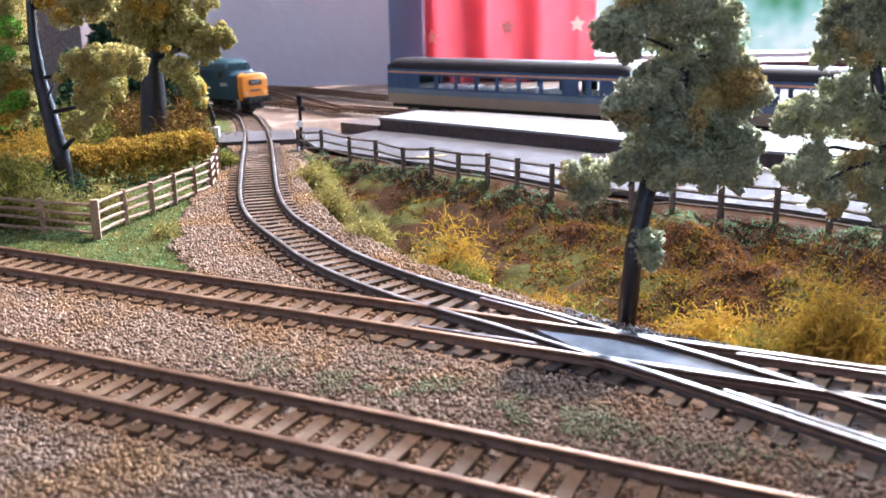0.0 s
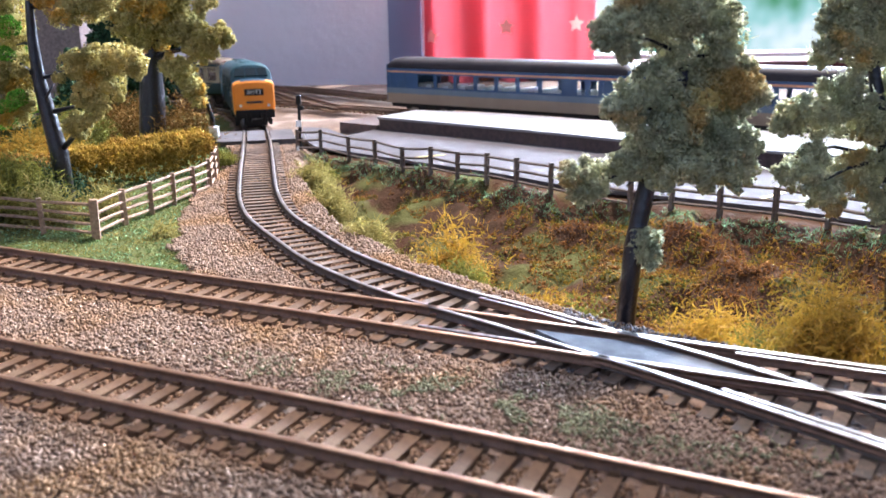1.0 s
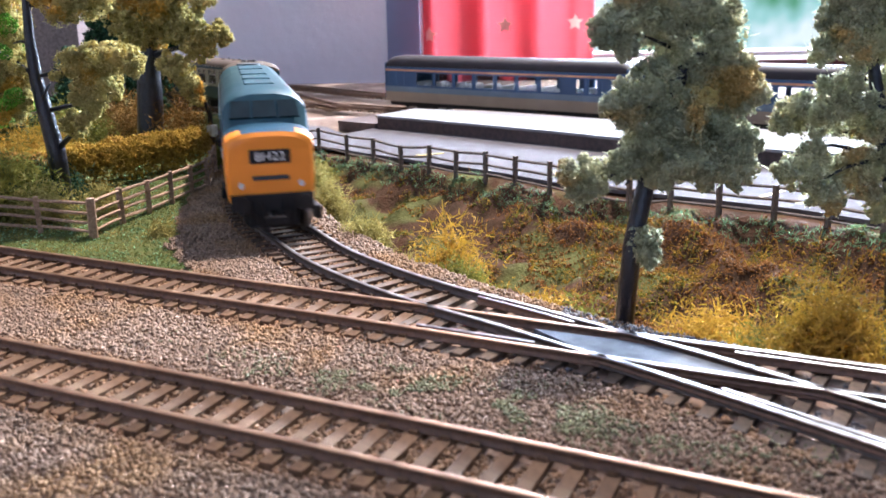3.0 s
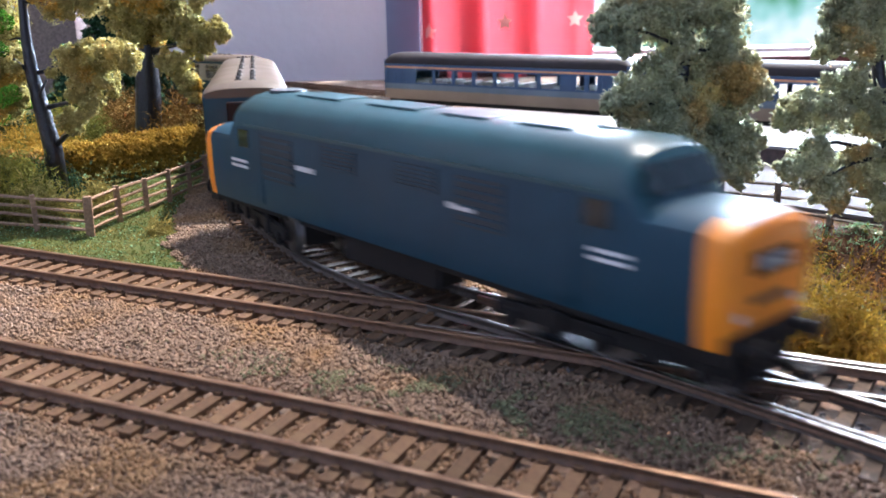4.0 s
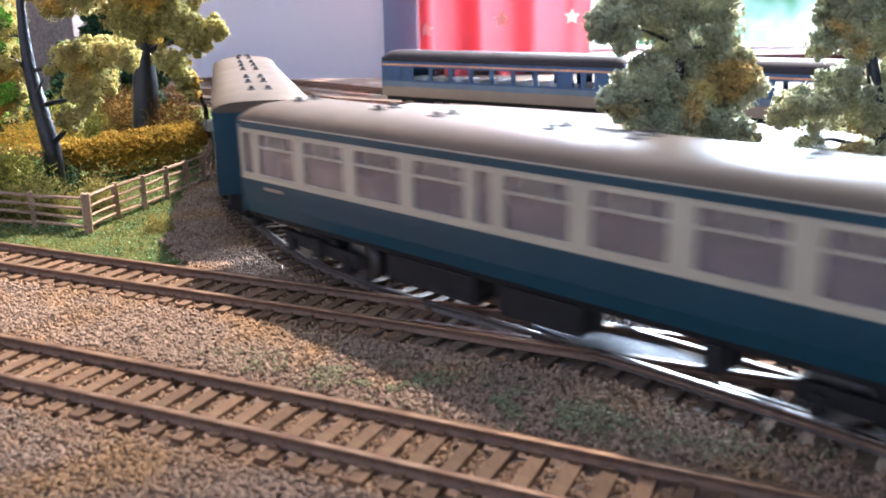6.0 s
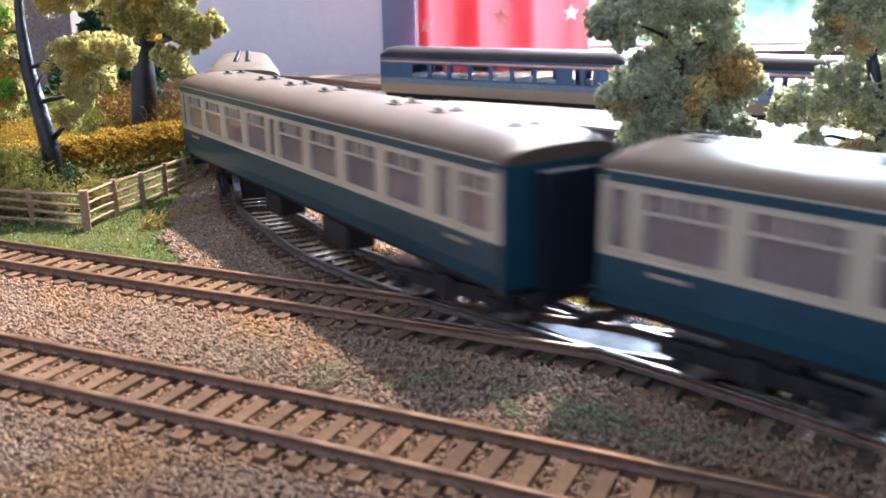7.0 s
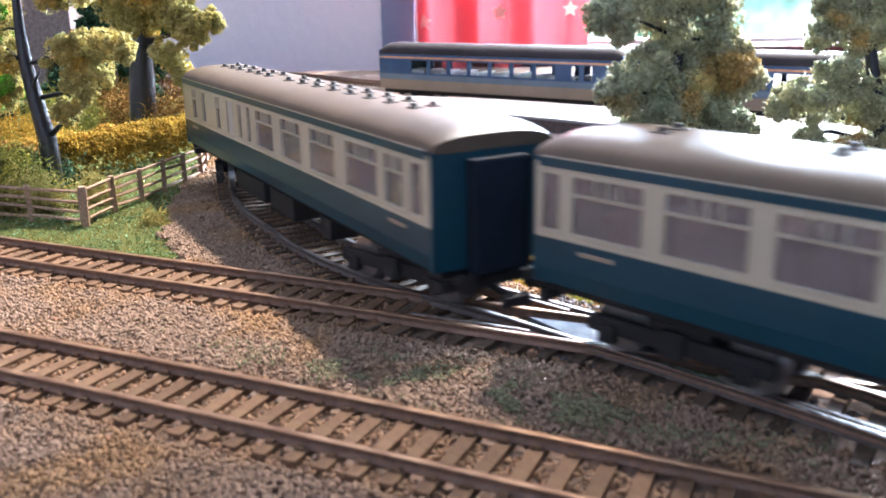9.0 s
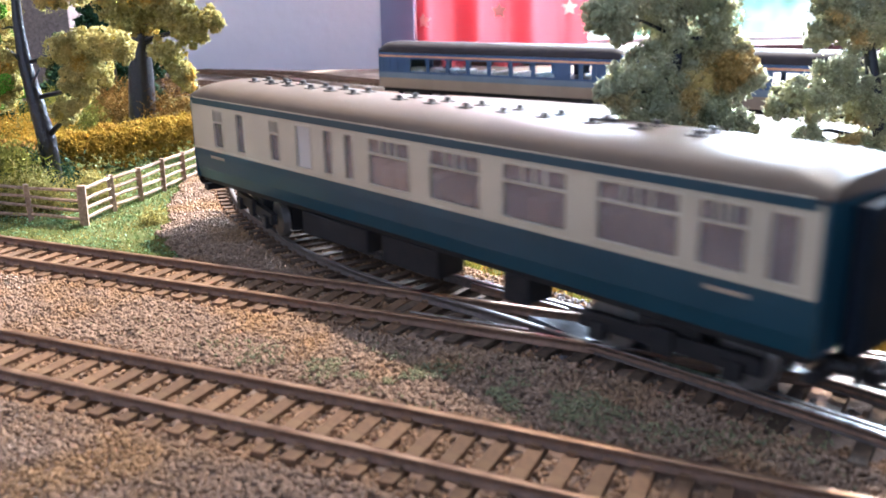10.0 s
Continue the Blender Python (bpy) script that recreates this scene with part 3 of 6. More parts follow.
# ---------------------------------------------------------------- tracks
def sleeper_mesh(L, W=0.0033, H=0.0018):
    bm = bmesh.new()
    box(bm, -W / 2, W / 2, -L / 2, L / 2, -H, 0, bev=0.00022)
    for s in (-1, 1):          # chairs that hold the rail
        for k in (-1, 1):
            y = s * (GAUGE / 2 + HEAD) + k * 0.0015
            box(bm, -0.0010, 0.0010, y - 0.0005, y + 0.0005, 0.0, 0.0008)
    bmesh.ops.recalc_face_normals(bm, faces=bm.faces)
    me = bpy.data.meshes.new("sleeper")
    bm.to_mesh(me)
    bm.free()
    return me


SLEEPER = sleeper_mesh(0.030)
PITCH = 0.0071


def track(label, line, dist, s0, s1, head, climb=True, side="rail_side"):
    t = new("track")
    tagged(t, label, "track", group="tracks of the layout", kind="structure")
    m = (dist >= s0) & (dist <= s1)
    for d in (-1, 1):
        rail("rail", offset_line(line, d * (GAUGE / 2 + HEAD))[m], t, head, climb=climb, side=side)
    return t


def lay_sleepers(t, line, dist, s0, s1, material, climb=True, me=SLEEPER):
    me.materials.clear()
    me.materials.append(material)
    rng = random.Random(5)
    s = s0
    while s < s1:
        p = at_s(line, dist, s)
        d = at_s(line, dist, s + 0.001) - p
        o = link("sleeper", me, None, t)
        o.matrix_basis = pose(p[0], p[1], SLEEPER_TOP + (float(track_z(p[1])) if climb else 0), 0, 0, math.degrees(math.atan2(d[1], d[0])) + rng.uniform(-1.2, 1.2))
        s += PITCH
    return t


near_b = lambda line, x: np.interp(x, line[:, 0], np.arange(len(line)) * 0.002)
B0, B1 = near_b(BL, -0.004), near_b(BL, 0.098)
track_a = track("single model track with rusty rails and brown sleepers in ballast", AL, AS, near_b(AL, -0.30), near_b(AL, 0.30), M["rail_head"])
track_b = track("straight model track with rusty rails running into the crossing", BL, BS, near_b(BL, -0.40), near_b(BL, 0.33), M["rail_head"])
track_c = track("curved model track sweeping through the crossing", CL, CS, CS[0], 0.42, M["rail_grey"], side="rail_dark")

# the crossing where the curved and the straight track meet
crossing = new("track")
tagged(crossing, "diamond crossing with bright rails, black timbers and grey plate", "track crossing", group="tracks of the layout", kind="structure")
for L_, d_ in ((BL, -1), (BL, 1), (CL, -1), (CL, 1)):
    o_ = offset_line(L_, d_ * (GAUGE / 2 + HEAD))
    m_ = (o_[:, 0] > (0.036 if d_ < 0 else 0.046)) & (o_[:, 0] < 0.125) & (o_[:, 1] > 0.11)
    rail("bright_rail", o_[m_], crossing, M["rail_bright"], z=0.0002, h=0.0020, w=HEAD + 0.0001)
for L_, d_, x0_, x1_ in ((CL, 1, 0.011, 0.037), (BL, -1, -0.008, 0.025), (BL, 1, 0.072, 0.125), (CL, -1, 0.062, 0.105)):
    o_ = offset_line(L_, d_ * (GAUGE / 2 + HEAD - 0.0027))
    m_ = (o_[:, 0] > x0_) & (o_[:, 0] < x1_) & (o_[:, 1] > 0.11) & (o_[:, 1] < 0.27)
    rail("check_rail", o_[m_], crossing, M["rail_bright"], h=0.0022, w=0.0006)
bm = bmesh.new()
PL = [(0.0250, 0.2225), (0.0452, 0.2140), (0.0570, 0.2068), (0.0735, 0.1893), (0.0715, 0.1880), (0.0500, 0.1952), (0.0372, 0.2040)]
lo_ = [bm.verts.new((x, y, -0.0026)) for x, y in PL]
hi_ = [bm.verts.new((x, y, -0.0010)) for x, y in PL]
bm.faces.new(hi_[::-1])
for i in range(len(PL)):
    bm.faces.new((lo_[i], lo_[(i + 1) % len(PL)], hi_[(i + 1) % len(PL)], hi_[i]))
bmesh.ops.recalc_face_normals(bm, faces=bm.faces)
part("frog_plate", bm, M["plate"], crossing, "dull grey metal plate")
bm = bmesh.new()
PW = [(0.0860, 0.1800), (0.1300, 0.1575), (0.1210, 0.1350)]
lo_ = [bm.verts.new((x, y, -0.0026)) for x, y in PW]
hi_ = [bm.verts.new((x, y, -0.0012)) for x, y in PW]
bm.faces.new(hi_)
for i in range(3):
    bm.faces.new((lo_[i], lo_[(i + 1) % 3], hi_[(i + 1) % 3], hi_[i]))
bmesh.ops.recalc_face_normals(bm, faces=bm.faces)
part("frog_plate", bm, M["plate"], crossing, "dull grey metal plate")
BLACK_SLEEPER = {}
for i in range(19):
    x = -0.004 + i * 0.0066
    pb, pc = np.array([x, np.interp(x, BL[:, 0], BL[:, 1])]), np.array([x, np.interp(x, CL[:, 0], CL[:, 1])])
    c = (pb + pc) / 2
    gap = float(np.linalg.norm(pb - pc))
    L_ = round((0.031 + gap * 0.95) / 0.002) * 0.002
    if L_ not in BLACK_SLEEPER:
        b_ = bmesh.new()
        box(b_, -0.0017, 0.0017, -L_ / 2, L_ / 2, -0.0018, 0, bev=0.00025)
        bmesh.ops.recalc_face_normals(b_, faces=b_.faces)
        BLACK_SLEEPER[L_] = bpy.data.meshes.new("timber")
        b_.to_mesh(BLACK_SLEEPER[L_])
        b_.free()
        BLACK_SLEEPER[L_].materials.append(M["timber"])
    o_ = link("timber", BLACK_SLEEPER[L_], None, crossing)
    o_.matrix_basis = pose(c[0], c[1], SLEEPER_TOP - 0.0001, 0, 0, -35)


YARD_Z = -0.0115


# ---------------------------------------------------------------- the running track beyond and the yard lines
def yard_track(*pts):
    L_, S_ = curve(pts, 0.006)
    t = track("far siding track in brown ballast", L_, S_, 0, 9, M["rail_side"], climb=False)
    lay_sleepers(t, L_, S_, 0.0, S_[-1], M["sleeper"], climb=False)
    t.matrix_basis = pose(0, 0, YARD_Z)
    return t


# ---------------------------------------------------------------- road, level crossing, platform
def prism(name, pts, z0, z1, material, parent=None, label=""):
    b = bmesh.new()
    lo = [b.verts.new((x, y, z0)) for x, y in pts]
    hi = [b.verts.new((x, y, z1)) for x, y in pts]
    b.faces.new(lo[::-1])
    b.faces.new(hi)
    for i in range(len(pts)):
        k = (i + 1) % len(pts)
        b.faces.new((lo[i], lo[k], hi[k], hi[i]))
    bmesh.ops.recalc_face_normals(b, faces=b.faces)
    return part(name, b, material, parent, label)


road = prism("road", [(-0.098, 0.610), (-0.083, 0.566), (-0.045, 0.528), (-0.011, 0.497), (0.034, 0.455), (0.063, 0.421), (0.112, 0.389), (0.150, 0.363), (0.182, 0.330), (0.36, 0.18), (0.40, 0.215), (0.205, 0.375), (0.165, 0.400), (0.10, 0.448), (0.045, 0.495), (0.00, 0.532), (-0.055, 0.585), (-0.085, 0.655), (-0.105, 0.665)], -0.0034, -0.0016, M["road"])
tagged(road, "grey card road with yellow lines behind the fence", "road", kind="structure")
for (x0, y0), (x1, y1) in (((-0.018, 0.512), (0.002, 0.522)), ((0.060, 0.445), (0.073, 0.462)), ((0.145, 0.385), (0.160, 0.398))):
    a_ = math.atan2(y1 - y0, x1 - x0)
    w_ = (-math.sin(a_) * 0.0012, math.cos(a_) * 0.0012)
    prism("road_marking", [(x0 - w_[0], y0 - w_[1]), (x1 - w_[0], y1 - w_[1]), (x1 + w_[0], y1 + w_[1]), (x0 + w_[0], y0 + w_[1])], -0.0015, -0.0012, M["yellow_line"], road, "yellow painted line")
level = new("level_crossing")
tagged(level, "grey timber boards of a road crossing over the track", "level crossing", kind="structure")
for off, w in ((0, 0.0062), (-0.0185, 0.0085), (0.0185, 0.0085)):
    l0, l1 = offset_line(CL, off - w), offset_line(CL, off + w)
    i0, i1 = np.argmin(np.abs(CS + 0.445)), np.argmin(np.abs(CS + 0.500))
    prism("board", [tuple(l0[i0]), tuple(l0[i1]), tuple(l1[i1]), tuple(l1[i0])], -0.0075, -0.0034, M["road"], level)
platform = new("platform")
tagged(platform, "station platform with pale sunlit top and dark brick side", "platform", kind="structure")
PT = [(-0.0502, 0.711), (0.008, 0.664), (0.0483, 0.6296), (0.0849, 0.5987), (0.114, 0.570), (0.190, 0.516), (0.355, 0.398), (0.425, 0.440), (0.230, 0.585), (0.1197, 0.6637), (0.0547, 0.713), (-0.0224, 0.7524)]
prism("platform_wall", PT, -0.0155, -0.0018, M["plat_side"], platform, "dark brown brick platform wall")
prism("platform_top", [(x * 1.0 + (-0.002 if i < 7 else 0.002) * 0.7, y + (-0.002 if i < 7 else 0.002)) for i, (x, y) in enumerate(PT)], -0.0018, 0.0, M["plat_top"], platform, "pale grey platform surface")
prism("ramp", [(-0.0522, 0.709), (-0.0204, 0.7544), (-0.055, 0.780), (-0.085, 0.735)], -0.0155, -0.0070, M["plat_side"], platform)
forecourt = prism("road_forecourt", [(-0.085, 0.655), (-0.055, 0.585), (0.00, 0.532), (0.045, 0.495), (0.10, 0.448), (0.165, 0.400), (0.205, 0.375), (0.36, 0.240), (0.40, 0.350), (0.190, 0.512), (0.114, 0.566), (0.0849, 0.595), (0.0483, 0.626), (0.008, 0.660), (-0.054, 0.706)], -0.0180, -0.0100, M["road"])
tagged(forecourt, "grey card road surface at the foot of the platform", "road", kind="structure")


# ---------------------------------------------------------------- fences
def fence(pts, h, post_w, rails, material, label, first_thick=False, jitter=0.6):
    f = new("fence")
    tagged(f, label, "fence")
    rng = random.Random(len(pts))
    tops = []
    zs = height(np.array(pts))
    for i, (x, y) in enumerate(pts):
        w = post_w * (1.5 if first_thick and i == 0 else 1.0)
        hh = h * (1.06 if first_thick and i == 0 else rng.uniform(0.97, 1.05))
        b = bmesh.new()
        box(b, -w / 2, w / 2, -w / 2, w / 2, -0.003, hh, bev=w * 0.14)
        bmesh.ops.recalc_face_normals(b, faces=b.faces)
        o = part("post", b, material, f)
        o.matrix_basis = pose(x, y, zs[i], rng.uniform(-2, 2) * jitter, rng.uniform(-2, 2) * jitter, rng.uniform(10, 50))
    for i in range(len(pts) - 1):
        (x0, y0), (x1, y1) = pts[i], pts[i + 1]
        for r in rails:
            b = bmesh.new()
            za, zb = zs[i] + h * r + rng.uniform(-0.0004, 0.0004), zs[i + 1] + h * r + rng.uniform(-0.0004, 0.0004)
            n = Vector((y1 - y0, x0 - x1, 0)).normalized() * post_w * -0.05
            tube(b, [(x0 + n.x, y0 + n.y, za), ((x0 + x1) / 2 + n.x, (y0 + y1) / 2 + n.y, (za + zb) / 2 + rng.uniform(-0.0003, 0.0002)), (x1 + n.x, y1 + n.y, zb)], [post_w * 0.33, post_w * 0.37, post_w * 0.31], 6)
            part("rail", b, material, f)
    return f


fence([(-0.1405, 0.343), (-0.137, 0.3665), (-0.1315, 0.3855), (-0.127, 0.405), (-0.1225, 0.4235), (-0.119, 0.441), (-0.122, 0.462), (-0.126, 0.485)], 0.0155, 0.0021, (0.93, 0.68, 0.42, 0.17), M["fence"], "weathered brown four-rail fence beside the curved track", first_thick=True)
fence([(-0.1415, 0.344), (-0.1665, 0.353), (-0.194, 0.363), (-0.222, 0.372), (-0.25, 0.38)], 0.0150, 0.0021, (0.93, 0.68, 0.42, 0.17), M["fence"], "brown weathered four-rail fence along the grass")
fence([(-0.0936, 0.566), (-0.0758, 0.547), (-0.0563, 0.5275), (-0.039, 0.511), (-0.022, 0.4935), (-0.006, 0.4775), (0.0086, 0.4645), (0.0238, 0.4515), (0.038, 0.435), (0.053, 0.415), (0.070, 0.4035), (0.087, 0.3925), (0.103, 0.3815), (0.1214, 0.3705), (0.140, 0.356), (0.156, 0.341), (0.171, 0.325), (0.187, 0.311), (0.205, 0.296)], 0.0150, 0.0021, (0.90, 0.56, 0.20), M["fence_dark"], "dark three-rail fence along the top of the bank", jitter=0.8)


# ---------------------------------------------------------------- trees and bushes
def clump_points(c, r, n, rng, squash=0.92):
    """Points over a lumpy ball: dense on the skin, with knobs."""
    d = rng.normal(size=(n, 3))
    d /= np.linalg.norm(d, axis=1)[:, None]
    k = rng.normal(size=(7, 3))
    k /= np.linalg.norm(k, axis=1)[:, None]
    bulge = np.max(np.clip((d @ k.T - 0.55) / 0.45, 0, 1), axis=1)
    rad = r * (0.68 + 0.36 * bulge + rng.uniform(-0.10, 0.06, n)) * np.where(rng.random(n) < 0.15, 0.7, 1)
    return np.asarray(c) + d * rad[:, None] * np.array([1, 1, squash])


def tree(label, base, path, radii, limbs, clumps, leaf, seed, grain=0.0008, density=1.0, accents=()):
    """path: trunk points from the base; limbs: (trunk index, tip); clumps: (centre, radius); all relative to base."""
    rng = np.random.default_rng(seed)
    t = new("tree")
    tagged(t, label, "tree")
    t.matrix_basis = pose(*base)
    b = bmesh.new()
    gz = float(height(np.array([base[:2]]))[0]) - base[2] - 0.003
    path = [(0, 0, gz)] + list(path[1:])
    tube(b, path, radii, 12)
    part("trunk", b, M["bark"], t, "dark glossy trunk", smooth=True)
    for i, tip in limbs:
        p, e = Vector(path[i]), Vector(tip)
        m_ = (p + e) / 2 + Vector((rng.uniform(-1, 1), rng.uniform(-1, 1), 0.4)) * (e - p).length * 0.13
        b = bmesh.new()
        tube(b, [p, m_, e], [radii[i] * 0.36, radii[i] * 0.24, radii[i] * 0.11], 7)
        part("limb", b, M["bark"], t, smooth=True)
    parts = []
    knobs = []
    for c, r in clumps:
        d = rng.normal(size=(14, 3))
        d /= np.linalg.norm(d, axis=1)[:, None]
        knobs += [(tuple(np.array(c) + v * r * rng.uniform(0.66, 0.96)), r * rng.uniform(0.16, 0.34)) for v in d]
    for c, r in [(c, r * 0.94) for c, r in clumps] + knobs:
        n = int(density * 1.25 * (r / grain) ** 2) + 30
        P = clump_points(c, r, n, rng)
        parts.append(grains(P, rng.uniform(0.6, 1.35, n) * grain, rng))
        nf = int(n * 0.3)
        P = clump_points(c, r * 1.10, nf, rng)
        parts.append(grains(P, rng.uniform(0.25, 0.55, nf) * grain, rng))
        b = bmesh.new()
        bmesh.ops.create_icosphere(b, subdivisions=1, radius=r * 0.62, matrix=Matrix.Translation(c) @ Matrix.Diagonal((1, 1, 0.9, 1)))
        b.verts.ensure_lookup_table()
        parts.append((np.array([v.co[:] for v in b.verts]), np.array([[v.index for v in f.verts] for f in b.faces])))
        b.free()
    V, F = merge(parts)
    np_mesh("crown", V, F, leaf, t)
    P = np.concatenate([clump_points(c, r * 1.02, int(2.2 * (r / grain) ** 2) + 12, rng) for c, r in [(c, r * 0.94) for c, r in clumps] + knobs])
    V, F = strands(P, rng.normal(size=P.shape) + (0, 0, 0.3), rng.uniform(0.7, 1.9, len(P)) * grain, rng.uniform(0.22, 0.42, len(P)) * grain, rng, 0.7)
    np_mesh("crown_fuzz", V, F, {"sage_foliage": M["leaf_fuzz"], "grey_sage_foliage": M["grey_fuzz"]}.get(leaf.name, leaf), t)
    for material, cl in accents:
        parts = []
        for c, r in cl:
            n = int(5.2 * (r / grain) ** 2) + 30
            parts.append(grains(clump_points(c, r, n, rng), rng.uniform(0.5, 1.0, n) * grain, rng))
        V, F = merge(parts)
        np_mesh("foliage_accent", V, F, material, t, "brighter foliage")
    return t




def bush(label, material, x, y, r, h, n):
    rng = np.random.default_rng(int(abs(x * 9973 + y * 7919) * 1000) % 100000)
    z = float(height(np.array([(x, y)]))[0]) - 0.001
    h += max(0.0, -0.009 - z) * 0.8
    o = new("bush")
    tagged(o, label, "bush")
    o.matrix_basis = pose(x, y, z)
    a = rng.uniform(0, 2 * math.pi, n)
    q = np.sqrt(rng.random(n)) * r
    root = np.stack([np.cos(a) * q * 0.75, np.sin(a) * q * 0.75, np.zeros(n)], 1)
    root[:, 2] = rng.random(n) ** 0.8 * h * (1 - (q / r) ** 2 * 0.6) * 0.85
    d = np.stack([np.cos(a) * q / r, np.sin(a) * q / r, np.full(n, 0.45)], 1) + rng.normal(size=(n, 3)) * 0.8
    parts = [strands(root, d, rng.uniform(0.14, 0.34, n) * (r + h) * 0.22, rng.uniform(0.00016, 0.00030, n), rng, 0.9)]
    tip = root + d * (r + h) * 0.10
    m = n * 3
    P = np.repeat(tip, 3, 0) + rng.normal(size=(m, 3)) * 0.0011
    parts.append(strands(P, rng.normal(size=(m, 3)) + (0, 0, 0.4), rng.uniform(0.0012, 0.0028, m), rng.uniform(0.00018, 0.00032, m), rng, 0.7))
    V, F = merge(parts)
    V[:, 2] = np.maximum(V[:, 2], -0.002)
    np_mesh("foliage", V, F, material, o)
    nb = int(n * 0.8)
    a = rng.uniform(0, 2 * math.pi, nb)
    q = np.sqrt(rng.random(nb)) * r * 0.85
    P = np.stack([np.cos(a) * q, np.sin(a) * q, rng.random(nb) * h * 0.75 * (1 - (q / r) ** 2 * 0.7)], 1)
    V, F = grains(P, rng.uniform(0.0004, 0.0010, nb), rng)
    np_mesh("inner_foliage", V, F, material, o)
    return o


def hedge(p0, p1):
    rng = np.random.default_rng(8)
    o = new("hedge")
    tagged(o, "long clipped golden-brown hedge behind the fence", "hedge")
    p0, p1 = np.array(p0), np.array(p1)
    d = (p1 - p0) / np.linalg.norm(p1 - p0)
    nrm = np.array([-d[1], d[0]])
    L = np.linalg.norm(p1 - p0)
    n = 11000
    u, ang = rng.random(n), rng.uniform(0, math.pi, n)
    lump = 1 + 0.13 * fbm(np.stack([u * L, ang * 0.01], 1), 110, 2.0)
    w, h = 0.0110, 0.0205
    ca, sa = np.sign(np.cos(ang)) * np.abs(np.cos(ang)) ** 0.45, np.abs(np.sin(ang)) ** 0.45
    rad = lump * rng.uniform(0.86, 1.03, n)
    xy = p0 + u[:, None] * L * d + (ca * w * rad)[:, None] * nrm
    P = np.c_[xy, sa * h * rad - 0.0036]
    V, F = grains(P, rng.uniform(0.0005, 0.0012, n), rng)
    np_mesh("inner_foliage", V, F, M["hedge"], o)
    dirs = np.c_[ca[:, None] * nrm, sa] + rng.normal(size=(n, 3)) * 0.6
    V, F = strands(P, dirs, rng.uniform(0.001, 0.0024, n), np.full(n, 0.00017), rng)
    np_mesh("foliage", V, F, M["hedge"], o)


tree('tall model tree with dark trunk and grey-sage and ochre foliage', (0.0524, 0.2380, -0.0100),
     [(0.0, 0.0, -0.004), (0.0022, 0.002, 0.0267), (0.0065, 0.005, 0.0474), (0.013, 0.009, 0.0643), (0.0169, 0.012, 0.0797), (0.0173, 0.014, 0.0995), (0.0158, 0.016, 0.1159)],
     [0.00278, 0.00265, 0.00252, 0.00241, 0.00195, 0.00131, 0.00066],
     [(1, (0.0054, 0.0000, 0.0280)), (2, (-0.0104, 0.0000, 0.0470)), (2, (-0.0004, 0.0020, 0.0448)), (3, (0.0338, 0.0120, 0.0556)), (3, (-0.0054, -0.0030, 0.0660)), (4, (-0.0037, 0.0020, 0.0865)), (4, (0.0322, 0.0170, 0.0777))],
     [((0.0054, 0.0000, 0.0288), 0.0051), ((0.0057, -0.0030, 0.0255), 0.0037), ((-0.0112, 0.0000, 0.0478), 0.0065), ((-0.0170, -0.0020, 0.0491), 0.0040), ((-0.0137, -0.0020, 0.0435), 0.0040), ((-0.0046, 0.0020, 0.0497), 0.0047), ((0.0053, 0.0020, 0.0575), 0.0086), ((-0.0016, -0.0030, 0.0652), 0.0049), ((-0.0072, -0.0060, 0.0671), 0.0030), ((0.0209, 0.0120, 0.0533), 0.0106), ((0.0294, 0.0070, 0.0499), 0.0067), ((0.0346, 0.0120, 0.0556), 0.0052), ((0.0122, -0.0030, 0.0511), 0.0058), ((0.0352, 0.0070, 0.0474), 0.0038), ((0.0198, 0.0020, 0.0509), 0.0078), ((0.0287, 0.0020, 0.0473), 0.0047), ((0.0099, 0.0000, 0.0498), 0.0070), ((0.0331, 0.0070, 0.0539), 0.0054), ((0.0333, 0.0100, 0.0702), 0.0064), ((0.0288, 0.0070, 0.0572), 0.0080), ((0.0291, 0.0120, 0.0757), 0.0078), ((0.0129, 0.0020, 0.0605), 0.0094), ((0.0002, -0.0010, 0.0518), 0.0052), ((-0.0004, 0.0000, 0.0698), 0.0053), ((0.0066, 0.0040, 0.0712), 0.0082), ((-0.0086, 0.0000, 0.0863), 0.0043), ((0.0269, 0.0100, 0.0858), 0.0068), ((0.0221, 0.0140, 0.0685), 0.0123), ((0.0313, 0.0120, 0.0669), 0.0073), ((0.0361, 0.0100, 0.0694), 0.0045), ((0.0150, 0.0140, 0.0797), 0.0111), ((0.0281, 0.0170, 0.0777), 0.0066), ((-0.0015, 0.0020, 0.0887), 0.0081), ((-0.0060, 0.0020, 0.0865), 0.0056), ((-0.0024, 0.0000, 0.0821), 0.0037), ((0.0102, 0.0070, 0.0921), 0.0103), ((0.0249, 0.0120, 0.0904), 0.0084), ((0.0015, 0.0070, 0.0967), 0.0080), ((0.0146, 0.0120, 0.1040), 0.0114), ((0.0050, 0.0120, 0.1114), 0.0089), ((0.0230, 0.0120, 0.1068), 0.0081), ((0.0146, 0.0120, 0.1185), 0.0081)],
     M['leaf_grey'], 11, grain=0.00058, density=1, accents=())
